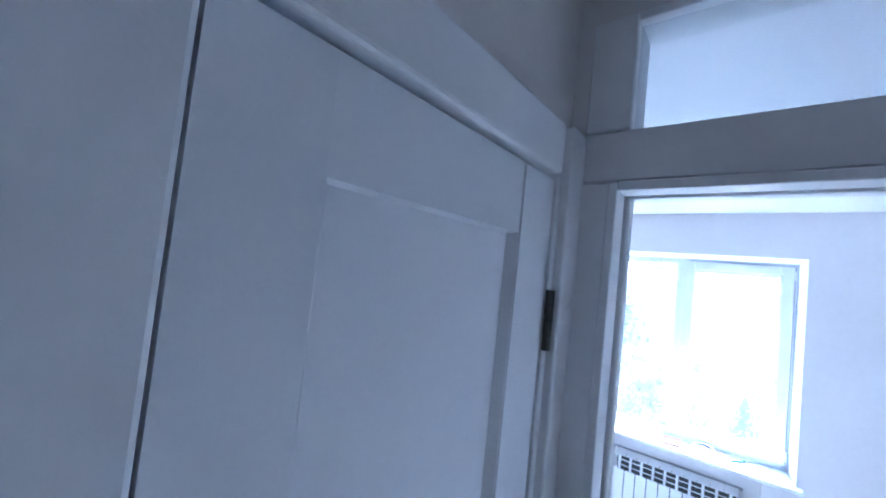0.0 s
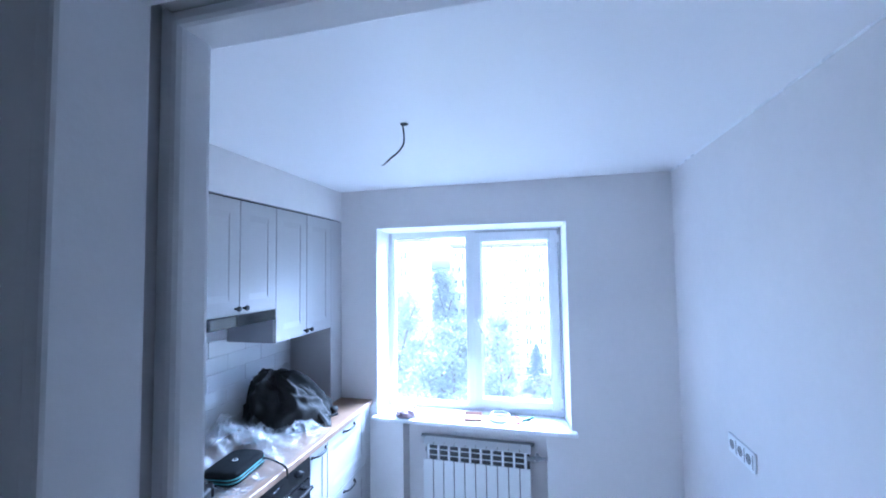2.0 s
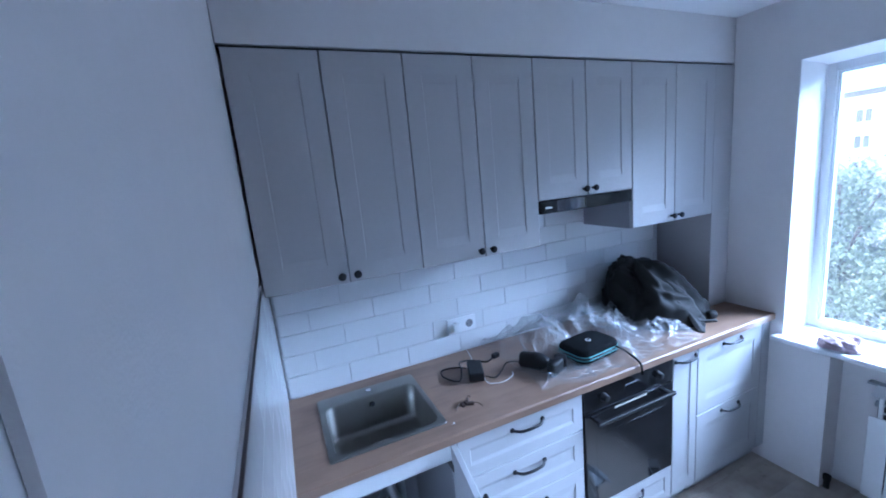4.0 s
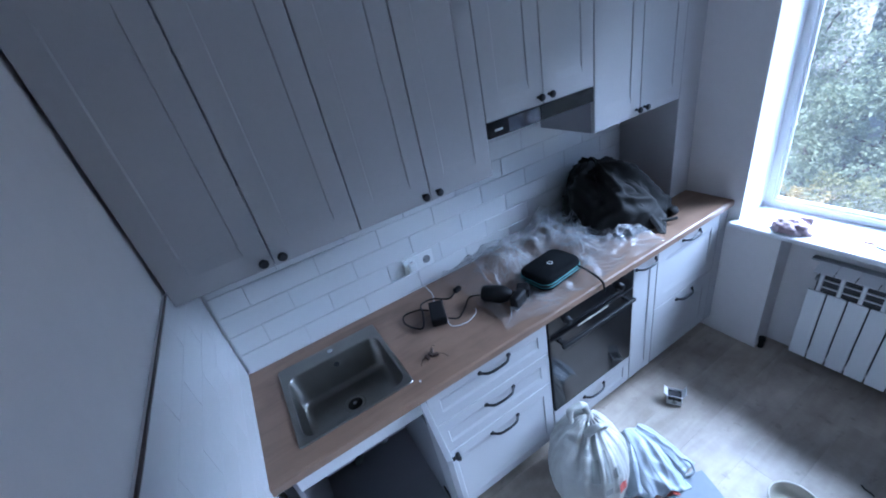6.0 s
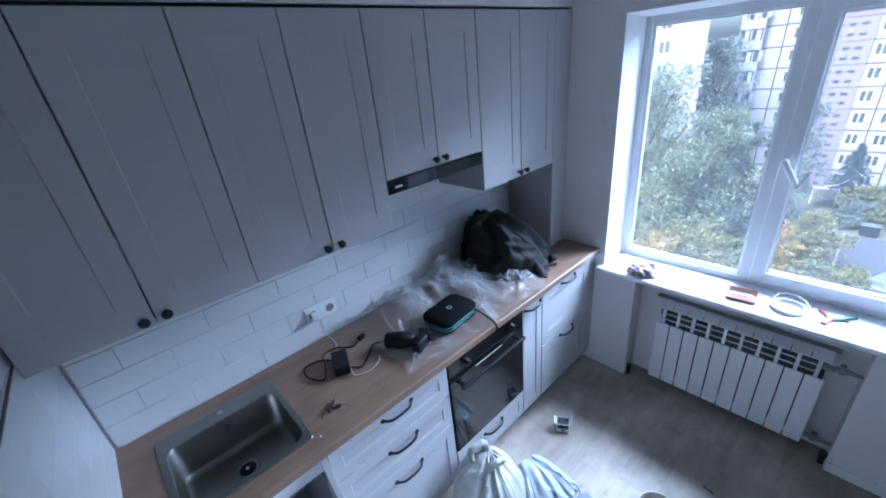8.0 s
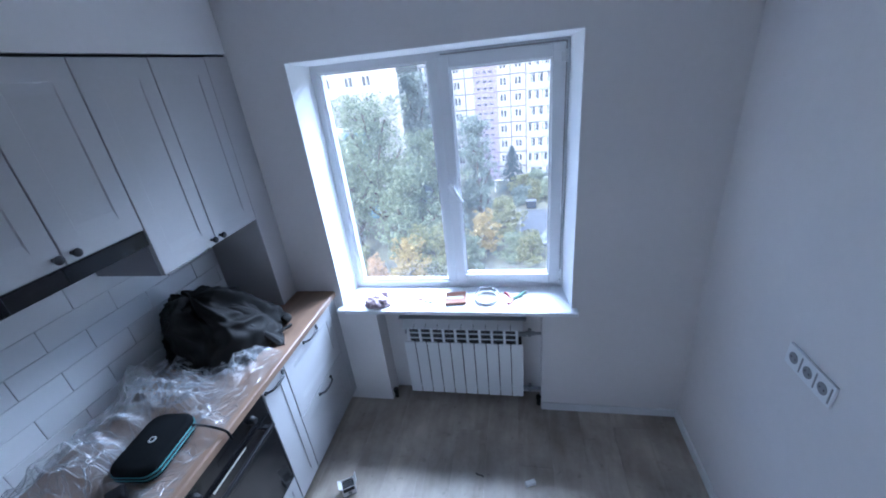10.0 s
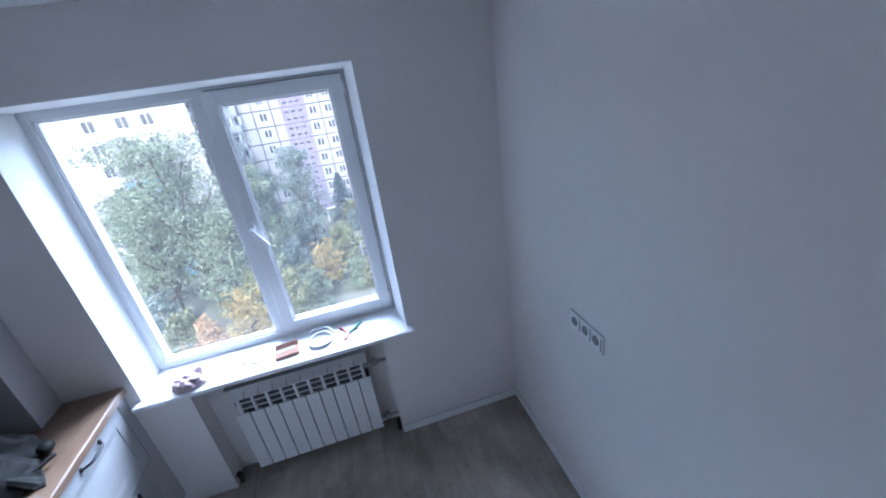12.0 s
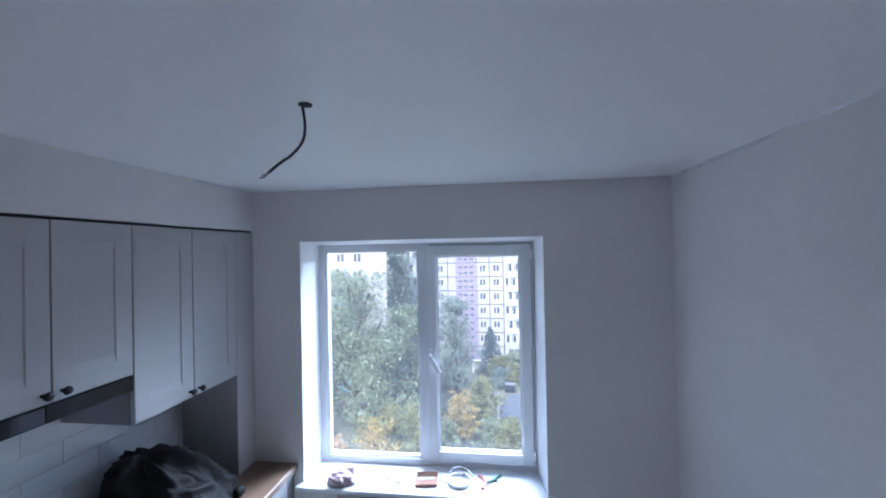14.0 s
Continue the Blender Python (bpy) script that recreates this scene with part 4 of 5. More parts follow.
part("hem", smooth(tube([(0.27, -0.70, CT + 0.17), (0.34, -0.66, CT + 0.09), (0.42, -0.58, CT + 0.05), (0.49, -0.48, CT + 0.035), (0.53, -0.39, CT + 0.03)], 0.009, 8)), M["cloth"], jk)
part("cuff", smooth(lathe([(0.016, -0.03), (0.024, -0.025), (0.026, 0.0), (0.024, 0.02), (0.018, 0.022)], (0.475, -0.345, CT + 0.035), 18, "y")), M["cloth"], jk)


def sheet(x0, x1, y0, y1, z, nx, ny, amp, seed, freq=9.0):
    """A crumpled thin sheet with straight creases lying on a surface."""
    rnd = random.Random(seed)
    folds = []
    for i in range(14):
        a = rnd.uniform(0, math.pi)
        fq = freq * rnd.uniform(0.35, 2.0)
        folds.append((math.cos(a), math.sin(a), fq, rnd.uniform(0, 9), 0.34 * freq / fq))
    b = bmesh.new()
    grid = []
    for i in range(nx + 1):
        row = []
        for j in range(ny + 1):
            u, v = i / nx, j / ny
            if 0 < i < nx and 0 < j < ny:
                u, v = (i + rnd.uniform(-0.2, 0.2)) / nx, (j + rnd.uniform(-0.2, 0.2)) / ny
            x, y = x0 + (x1 - x0) * u, y0 + (y1 - y0) * v
            wob = 0.035 * noise.noise(Vector((x * 6, y * 6, seed + 9)))
            edge = min(1.0, 5 * min(u, 1 - u, v, 1 - v) + 0.25)
            wx, wy = x + 0.03 * noise.noise(Vector((x * 7, y * 7, seed))), y + 0.03 * noise.noise(Vector((x * 7, y * 7, seed + 3)))
            r = 0.0
            for c, s_, fq, ph, am in folds:
                q = (wx * c + wy * s_) * fq + ph
                r += am * abs(2 * (q - math.floor(q)) - 1) ** 3 * max(0.0, 0.5 + 1.6 * noise.noise(Vector((wx * 6, wy * 6, ph))))
            h = amp * edge * r * (0.5 + 1.0 * abs(noise.noise(Vector((x * 3, y * 3, seed + 4)))))
            h += 0.075 * edge * math.exp(-((x - 0.17) / 0.15) ** 2) * (math.exp(-((y + 1.32) / 0.17) ** 2) + 0.9 * math.exp(-((y + 0.93) / 0.16) ** 2))
            near = min(((x - cx) / rx) ** 2 + ((y - cy) / ry) ** 2 for cx, cy, rx, ry in ((0.41, -1.155, 0.11, 0.15), (0.42, -1.40, 0.11, 0.09)))
            h *= min(1.0, 0.2 + 1.2 * max(0.0, near - 0.55))
            row.append(b.verts.new((min(max(x + wob, 0.014), 0.60), y + wob, z + 0.003 + h)))
        grid.append(row)
    for i in range(nx):
        for j in range(ny):
            q = (grid[i][j], grid[i + 1][j], grid[i + 1][j + 1], grid[i][j + 1])
            for tri in (((0, 1, 2), (0, 2, 3)) if rnd.random() < 0.5 else ((0, 1, 3), (1, 2, 3))):
                b.faces.new([q[k] for k in tri])
    return smooth(b)


fm = thing("plastic_film", (0.3, -1.0, CT), "crumpled clear plastic film spread over the worktop", "plastic film")
part("sheet", sheet(0.03, 0.585, -1.54, -0.58, CT, 96, 140, 0.10, 1.5, 7), M["film"], fm)
def creases(grid_mesh, nx, ny, count, seed):
    """Narrow doubled folds that run over a sheet, whitish to paint the glints."""
    rnd = random.Random(seed)
    grid_mesh.verts.ensure_lookup_table()
    pts = [v.co.copy() for v in grid_mesh.verts]
    out = bmesh.new()
    for _ in range(count):
        i, j = rnd.uniform(4, nx - 4), rnd.uniform(4, ny - 4)
        a = rnd.gauss(0.9, 0.7)
        w = rnd.uniform(0.0005, 0.0022)
        prev = None
        n = rnd.randrange(6, 30)
        for k in range(n):
            if not (0 <= i <= nx and 0 <= j <= ny):
                break
            p = pts[int(i) * (ny + 1) + int(j)] + Vector((0, 0, 0.003))
            e = w * math.sin(math.pi * (k + 0.3) / n) + 0.0002
            side = Vector((-math.sin(a), math.cos(a), 0)) * e
            cur = (out.verts.new(p - side), out.verts.new(p + Vector((0, 0, e))), out.verts.new(p + side))
            if prev:
                out.faces.new((prev[0], prev[1], cur[1], cur[0]))
                out.faces.new((prev[1], prev[2], cur[2], cur[1]))
            prev = cur
            a += rnd.gauss(0, 0.12)
            i += 1.3 * math.cos(a)
            j += 1.3 * math.sin(a)
    return out


tagged(part("crease", creases(sheet(0.03, 0.585, -1.54, -0.58, CT, 96, 140, 0.10, 1.5, 7), 96, 140, 330, 4), M["film_fold"], fm, "doubled folds of the film with their glints painted whitish"), kind="stuff")
tagged(part("crease", creases(sheet(0.02, 0.50, -1.36, -0.72, CT + 0.006, 70, 90, 0.13, 6.5, 6), 70, 90, 210, 5), M["film_fold"], fm, "doubled folds of the film with their glints painted whitish"), kind="stuff")
part("upper_fold", sheet(0.02, 0.50, -1.36, -0.72, CT + 0.006, 70, 90, 0.13, 6.5, 6), M["film"], fm)

# zip case with teal piping and its strap
zc = thing("zip_case", (0.41, -1.155, CT + 0.03), "black zipped instrument case with teal piping", "case")
cm = Matrix.Translation((0.41, -1.155, 0)) @ Matrix.Rotation(radians(6), 4, "Z")
def slab(hx, hy, z0, z1, r, seg=6):
    b = bmesh.new()
    prev = None
    for k2, (z, e) in enumerate(((z0, 0.012), (z0 + 0.006, 0.003), (z0 + 0.014, 0), (z1 - 0.016, 0), (z1 - 0.006, 0.004), (z1, 0.016))):
        cur = [b.verts.new((x, y, z)) for x, y in rounded(-hx + e, hx - e, -hy + e, hy - e, r, seg)]
        if prev:
            for i in range(len(cur)):
                b.faces.new((prev[i], prev[(i + 1) % len(cur)], cur[(i + 1) % len(cur)], cur[i]))
        else:
            b.faces.new(cur[::-1])
        prev = cur
    b.faces.new(prev)
    return smooth(b)


def band(hx, hy, z, r, w):
    pts = [(x, y, z) for x, y in rounded(-hx, hx, -hy, hy, r, 6)]
    return smooth(tube(pts + pts[:1], w, 6, 2))


body = part("shell", turned(slab(0.088, 0.128, CT + 0.012, CT + 0.078, 0.045), cm), M["case"], zc)
part("piping", turned(band(0.0885, 0.1285, CT + 0.05, 0.045, 0.0025), cm), M["teal"], body, "teal piping")
part("piping", turned(band(0.0885, 0.1285, CT + 0.034, 0.045, 0.0025), cm), M["teal"], body, "teal piping")
part("zip", turned(band(0.0885, 0.1285, CT + 0.042, 0.045, 0.0025), cm), M["black"], body)
part("badge", turned(lathe([(0.014, 0), (0.013, 0.0015)], (0.0, 0.0, CT + 0.0785), 20), cm), M["badge"], body, "small round silver badge")
part("badge_core", turned(lathe([(0.008, 0), (0.008, 0.0006)], (0.0, 0.0, CT + 0.0798), 16), cm), M["case"], body)
part("wrist_strap", smooth(tube([(0.49, -1.06, CT + 0.05), (0.53, -1.055, CT + 0.045), (0.58, -1.05, CT + 0.03), (0.612, -1.045, CT + 0.008), (0.616, -1.04, CT - 0.03), (0.612, -1.035, CT - 0.045)], 0.005)), M["case"], zc, "black wrist strap")

# cordless driver lying on the film
dv = thing("cordless_driver", (0.36, -1.45, CT), "dark cordless driver lying on the worktop", "power tool")
vm = Matrix.Translation((0.385, -1.44, CT + 0.042)) @ Matrix.Rotation(radians(40), 4, "Z")
part("motor_housing", smooth(turned(lathe([(0.008, -0.078), (0.030, -0.075), (0.037, -0.066), (0.038, -0.02), (0.040, -0.015), (0.040, 0.012), (0.034, 0.035), (0.024, 0.05), (0.018, 0.06)], (0, 0, 0), 24, "x"), vm)), M["plastic_black"], dv)
part("chuck", smooth(turned(lathe([(0.017, 0.058), (0.019, 0.075), (0.011, 0.092), (0.004, 0.096)], (0, 0, 0), 18, "x"), vm)), M["nickel"], dv)
part("grip", smooth(turned(box(-0.02, 0.02, -0.045, 0.045, -0.032, 0.032, 0.012, 3), Matrix.Translation((0.468, -1.40, CT + 0.036)) @ Matrix.Rotation(radians(20), 4, "Z"))), M["plastic_black"], dv)
part("battery", turned(box(-0.03, 0.03, -0.028, 0.028, -0.026, 0.026, 0.008, 2), Matrix.Translation((0.43, -1.34, CT + 0.03)) @ Matrix.Rotation(radians(140), 4, "Z")), M["plastic_black"], dv)

# power adapter with cables
ad = thing("power_adapter", (0.27, -1.70, CT), "black power brick with tangled cables on the worktop", "adapter")
am = Matrix.Translation((0.275, -1.70, CT)) @ Matrix.Rotation(radians(-22), 4, "Z")
part("brick", turned(box(-0.068, 0.068, -0.034, 0.034, 0.002, 0.042, 0.007, 2), am), M["plastic_black"], ad)
z = CT + 0.005
part("cable", smooth(tube([(0.22, -1.72, z + 0.01), (0.17, -1.75, z), (0.16, -1.82, z), (0.23, -1.84, z + 0.004), (0.31, -1.80, z + 0.012), (0.25, -1.76, z + 0.03), (0.17, -1.73, z + 0.02), (0.15, -1.66, z + 0.004), (0.20, -1.60, z), (0.18, -1.55, z + 0.003)], 0.0038)), M["plastic_black"], ad)
part("plug", turned(box(-0.012, 0.012, -0.02, 0.02, 0, 0.022, 0.005, 2), Matrix.Translation((0.178, -1.535, CT + 0.001)) @ Matrix.Rotation(radians(15), 4, "Z")), M["plastic_black"], ad)
part("cable", smooth(tube([(0.33, -1.68, z + 0.01), (0.35, -1.64, z), (0.31, -1.58, z), (0.27, -1.53, z + 0.004), (0.29, -1.49, z + 0.008), (0.33, -1.48, z + 0.012)], 0.0034)), M["plastic_black"], ad)
part("white_lead", smooth(tube([(0.335, -1.69, z + 0.012), (0.38, -1.69, z + 0.002), (0.40, -1.63, z), (0.38, -1.57, z), (0.35, -1.55, z)], 0.0017)), M["white_cable"], ad, "white cable")

tm = thing("terminal_block", (0.46, -1.845, CT), "small brown terminal connectors with wire ends", "connector")
for i, (dx, dy, a) in enumerate(((0, 0, 20), (0.012, 0.016, 70), (-0.014, 0.012, -30), (0.004, -0.018, 5))):
    part("connector", turned(box(-0.012, 0.012, -0.006, 0.006, 0.001, 0.014, 0.002), Matrix.Translation((0.46 + dx, -1.845 + dy, CT)) @ Matrix.Rotation(radians(a), 4, "Z")), M["brown"], tm)
    part("wire", smooth(tube([(0.46 + dx, -1.845 + dy, CT + 0.008), (0.46 + dx * 2.4, -1.845 + dy * 2.2, CT + 0.014), (0.46 + dx * 3.2 + 0.01, -1.845 + dy * 3.2, CT + 0.003)], 0.0012, 6)), M["brown"], tm)
solid("screw_cap", lathe([(0.004, 0), (0.004, 0.003)], (0.545, -1.94, CT + 0.0005), 12), M["card"], "tiny white screw cap on the worktop", "cap", at=(0.545, -1.94, CT))

# ---- things on the sill ----
SZ = 0.8035
rg = thing("rag", (0.865, 0.02, SZ), "crumpled mauve cleaning rag on the sill", "rag")
part("cloth", lump((0.865, 0.015, SZ + 0.022), (0.075, 0.052, 0.036), 11, 0.6, 3.4, 4, SZ + 0.001, 0.3), M["rag"], rg)
part("corner", lump((0.90, 0.07, SZ + 0.03), (0.03, 0.022, 0.032), 14, 0.6, 3.4, 3, SZ + 0.001), M["rag"], rg)
for i, (x, y, a, w) in enumerate(((1.135, 0.075, 10, 0.018), (1.19, 0.05, -15, 0.03), (1.10, 0.10, 60, 0.012))):
    solid("scrap", turned(box(-w, w, -0.008, 0.008, 0, 0.006, 0.002), Matrix.Translation((x, y, SZ)) @ Matrix.Rotation(radians(a), 4, "Z")), M["leather" if i == 0 else "bucket"], "small scrap of packing on the sill", "scrap", "scraps on the sill", at=(x, y, SZ))
sb = thing("wallet", (1.36, 0.075, SZ), "worn reddish-brown leather pouch lying open on the sill", "pouch")
wm = Matrix.Translation((1.36, 0.07, SZ)) @ Matrix.Rotation(radians(8), 4, "Z")
part("flap", turned(box(-0.065, 0.065, -0.055, 0.02, 0.001, 0.016, 0.005, 2), wm), M["leather"], sb)
part("flap", turned(turned(box(-0.062, 0.062, 0.0, 0.035, 0.0, 0.008, 0.003, 2), Matrix.Rotation(radians(38), 4, "X")), wm @ Matrix.Translation((0.005, 0.02, 0.008))), M["leather"], sb)
part("lining", turned(box(-0.05, 0.05, -0.012, 0.018, 0.0165, 0.018), wm), M["bucket"], sb)
tp = thing("tape_coil", (1.55, 0.09, SZ), "coil of white masking tape with grey rim", "tape")
part("coil", smooth(lathe([(0.066, 0.001), (0.072, 0.002), (0.072, 0.018), (0.066, 0.019), (0.062, 0.016), (0.062, 0.003)], (1.55, 0.085, SZ), 36)), M["white_cable"], tp)
part("loose_end", smooth(tube([(1.48, 0.10, SZ + 0.012), (1.50, 0.155, SZ + 0.03), (1.55, 0.175, SZ + 0.035), (1.60, 0.155, SZ + 0.028), (1.625, 0.11, SZ + 0.02)], 0.006, 6)), M["pipe"], tp)
part("core", lathe([(0.02, 0.001), (0.02, 0.006)], (1.56, 0.085, SZ), 16), M["bucket"], tp)
pr = thing("pliers", (1.70, 0.085, SZ), "small pliers with red and green handles", "pliers")
part("jaw", turned(box(-0.012, 0.012, -0.045, 0.02, 0.001, 0.012, 0.003), Matrix.Translation((1.70, 0.07, SZ)) @ Matrix.Rotation(radians(-20), 4, "Z")), M["red_grip"], pr)
part("handle", smooth(tube([(1.70, 0.08, SZ + 0.008), (1.685, 0.12, SZ + 0.008), (1.66, 0.15, SZ + 0.008)], 0.007)), M["red_grip"], pr, "red handle")
part("handle", smooth(tube([(1.705, 0.08, SZ + 0.008), (1.74, 0.105, SZ + 0.008), (1.775, 0.15, SZ + 0.009), (1.79, 0.16, SZ + 0.009)], 0.008)), M["green_grip"], pr, "green handle")
part("blade", turned(box(-0.004, 0.05, -0.004, 0.004, 0.001, 0.006, 0.001), Matrix.Translation((1.72, 0.10, SZ + 0.0)) @ Matrix.Rotation(radians(10), 4, "Z")), M["nickel"], pr)

# ---- things on the floor ----
def bag_point(c, prof, lean, seed, pleat, u, v):
    """A place on a pleated bag: u round it, v up it (0 to 1)."""
    k = v * (len(prof) - 1)
    i = min(int(k), len(prof) - 2)
    f = k - i
    r = prof[i][0] * (1 - f) + prof[i + 1][0] * f
    z = prof[i][1] * (1 - f) + prof[i + 1][1] * f
    a = 2 * math.pi * u
    d = Vector((math.cos(a), math.sin(a), 0))
    p1 = 1 - 2 * abs(noise.noise(Vector((d.x * 2.6, d.y * 2.6, z * 2.0 + seed))))
    p2 = 1 - 2 * abs(noise.noise(Vector((d.x * 6.5, d.y * 6.5, z * 3.5 + seed * 2))))
    p3 = noise.noise(Vector((d.x * 14, d.y * 14, z * 9 + seed * 3)))
    w = 0.16 + 0.84 * v * v
    r *= 1 + pleat * w * (0.55 * p1 + 0.35 * p2 + 0.12 * p3)
    q = v ** 1.6
    return Vector((c[0] + lean[0] * q + r * d.x, c[1] + lean[1] * q + r * d.y, max(c[2] + z + 0.02 * p1 * v, c[2] + 0.001)))


def bag_skin(c, prof, lean, seed, pleat, nu=120, nv=44, u0=0.0, u1=1.0, v0=0.0, v1=1.0, lift=0.0):
    b = bmesh.new()
    whole = u1 - u0 > 0.99
    rows = []
    for j in range(nv + 1):
        row = []
        for i in range(nu if whole else nu + 1):
            u, v = u0 + (u1 - u0) * i / nu, v0 + (v1 - v0) * j / nv
            p = bag_point(c, prof, lean, seed, pleat, u, v)
            if lift:
                p += Vector((math.cos(2 * math.pi * u), math.sin(2 * math.pi * u), 0.4)) * lift
            row.append(b.verts.new(p))
        rows.append(row)
    n = len(rows[0])
    for r0, r1 in zip(rows, rows[1:]):
        for i in range(n if whole else n - 1):
            b.faces.new((r0[i], r0[(i + 1) % n], r1[(i + 1) % n], r1[i]))
    if whole:
        b.faces.new(rows[0][::-1])
        b.faces.new(rows[-1])
    return smooth(b)


def strip_loop(pts, w, t=0.003):
    """A flat crumpled handle band through the points."""
    b = tube(pts, w, 8, 6)
    for v in b.verts:
        v.co += Vector((noise.noise(v.co * 30), noise.noise(v.co * 30 + Vector((5, 0, 0))), noise.noise(v.co * 30 + Vector((0, 5, 0))))) * w * 0.5
    return smooth(b)


tb = thing("carrier_bag", (0.80, -1.37, 0), "full white plastic carrier bag with printed marks", "bag")
BAG = ((0.80, -1.375, 0.0), ((0.12, 0.001), (0.158, 0.03), (0.174, 0.09), (0.176, 0.15), (0.168, 0.20), (0.15, 0.24), (0.12, 0.275), (0.085, 0.30), (0.05, 0.32), (0.02, 0.325)), (-0.07, 0.10), 2.3, 0.22)
sack = part("sack", crumpled(bag_skin(*BAG), 0.005, 14, 0.0), M["bag_white"], tb)
for u0, u1, v0, v1, m in ((0.88, 0.915, 0.50, 0.68, "print"), (0.945, 0.965, 0.48, 0.74, "print"), (0.985, 1.01, 0.50, 0.58, "print"), (0.93, 0.96, 0.38, 0.43, "print"), (0.99, 1.03, 0.34, 0.42, "print_red"), (0.84, 0.87, 0.70, 0.75, "print")):
    part("printed_mark", bag_skin(*BAG, 8, 8, u0, u1, v0, v1, 0.007), M[m], sack)
for pts in (((0.70, -1.36, 0.33), (0.685, -1.35, 0.375), (0.69, -1.32, 0.395), (0.70, -1.28, 0.385), (0.70, -1.26, 0.33)), ((0.78, -1.36, 0.33), (0.80, -1.33, 0.37), (0.81, -1.30, 0.375), (0.81, -1.27, 0.35), (0.785, -1.25, 0.31))):
    part("loop_handle", strip_loop(pts, 0.015), M["bag_white"], tb)
bb = thing("thin_bag", (0.98, -1.10, 0), "crumpled pale blue thin plastic bag", "bag")
part("sack", crumpled(flap((0.80, -1.07, 0.13), (1.06, -1.15, 0.015), 0.125, 0.020, 0.045, 3.3, 60, 50, 0.0), 0.011, 11, 0.0), M["bag_blue"], bb)
part("side_fold", crumpled(flap((0.81, -1.03, 0.125), (1.05, -0.985, 0.015), 0.075, 0.020, 0.03, 8.2, 50, 50, 0.0), 0.011, 13, 0.0), M["bag_blue"], bb)
part("side_fold", crumpled(flap((0.82, -1.10, 0.12), (1.00, -1.235, 0.012), 0.09, 0.018, 0.04, 5.9, 50, 50, 0.0), 0.010, 12, 0.0), M["bag_blue"], bb)
part("loop_handle", strip_loop([(0.98, -1.0, 0.05), (1.03, -0.965, 0.06), (1.065, -0.975, 0.035), (1.05, -1.02, 0.02), (1.0, -1.04, 0.025)], 0.006), M["bag_blue"], bb)
part("printed_mark", flap((1.02, -1.10, 0.045), (1.07, -1.13, 0.02), 0.03, 0.004, 0.012, 2.2, 8, 8, 0.01), M["print_red"], bb)
rm = thing("dark_rag", (1.10, -1.20, 0), "small crumpled dark brown rag beside the bags", "rag")
part("cloth", lump((1.10, -1.21, 0.012), (0.07, 0.05, 0.022), 17, 0.6, 3.2, 4, 0.001, 0.3), M["brown"], rm)
solid("card_sheet", turned(box(-0.13, 0.13, -0.17, 0.17, 0.001, 0.008, 0.002), Matrix.Translation((1.14, -1.13, 0)) @ Matrix.Rotation(radians(-20), 4, "Z")), M["slate"], "flat grey-blue cardboard sheet on the floor", "cardboard", at=(1.14, -1.13, 0))
cb = thing("small_box", (0.78, -0.67, 0), "small open white cardboard box with dark inside", "box")
xm = Matrix.Translation((0.78, -0.67, 0)) @ Matrix.Rotation(radians(32), 4, "Z")
part("base", turned(joined(box(-0.036, 0.036, -0.03, 0.03, 0.001, 0.004), box(-0.036, -0.033, -0.03, 0.03, 0.004, 0.062), box(0.033, 0.036, -0.03, 0.03, 0.004, 0.062), box(-0.033, 0.033, -0.03, -0.027, 0.004, 0.062), box(-0.033, 0.033, 0.027, 0.03, 0.004, 0.062)), xm), M["card"], cb)
# near-black block fills the box to paint its inside shade
part("liner", turned(box(-0.032, 0.032, -0.026, 0.026, 0.0045, 0.052), xm), M["dark"], cb)
part("flap", turned(turned(box(0.0, 0.036, -0.028, 0.028, -0.001, 0.001), Matrix.Translation((0.036, 0, 0.062)) @ Matrix.Rotation(radians(-65), 4, "Y")), xm), M["card"], cb)
part("flap", turned(turned(box(-0.022, 0.0, -0.028, 0.028, -0.001, 0.001), Matrix.Translation((-0.036, 0, 0.062)) @ Matrix.Rotation(radians(40), 4, "Y")), xm), M["card"], cb)
part("print", turned(lathe([(0.012, -0.0306), (0.012, -0.0301)], (0, 0, 0.018), 18, "y"), xm), M["print"], cb)
# near-black panel on a closed side, drawn as the shaded inside
part("cut_out", turned(box(-0.031, 0.031, -0.0312, -0.0302, 0.034, 0.0615), xm), M["dark"], cb, "near-black panel painting the shaded inside of the box")
tu = thing("tub", (1.375, -0.80, 0), "low beige plastic tub on the floor", "tub")
part("shell", smooth(lathe([(0.078, 0.001), (0.086, 0.05), (0.09, 0.052), (0.09, 0.058), (0.084, 0.058), (0.082, 0.05), (0.074, 0.006), (0.01, 0.005)], (1.375, -0.81, 0), 32)), M["bucket"], tu)
solid("tape_roll", smooth(turned(lathe([(0.022, -0.012), (0.034, -0.012), (0.034, 0.012), (0.022, 0.012), (0.021, 0.0)], (0, 0, 0), 26, "y"), Matrix.Translation((1.52, -0.735, 0.035)) @ Matrix.Rotation(radians(35), 4, "Z"))), M["pipe"], "small grey tape roll standing on its edge", "tape", at=(1.52, -0.735, 0))
solid("offcut", turned(box(-0.028, 0.028, -0.012, 0.012, 0.0, 0.022, 0.002), Matrix.Translation((1.79, -0.535, 0)) @ Matrix.Rotation(radians(24), 4, "Z")), M["card"], "small white plastic offcut on the floor", "offcut", at=(1.79, -0.535, 0))
solid("cable_scrap", smooth(tube([(1.485, -0.50, 0.003), (1.50, -0.51, 0.004), (1.52, -0.512, 0.003), (1.53, -0.52, 0.003)], 0.003, 6)), M["plastic_black"], "short dark cable scrap on the floor", "scrap", at=(1.5, -0.51, 0))

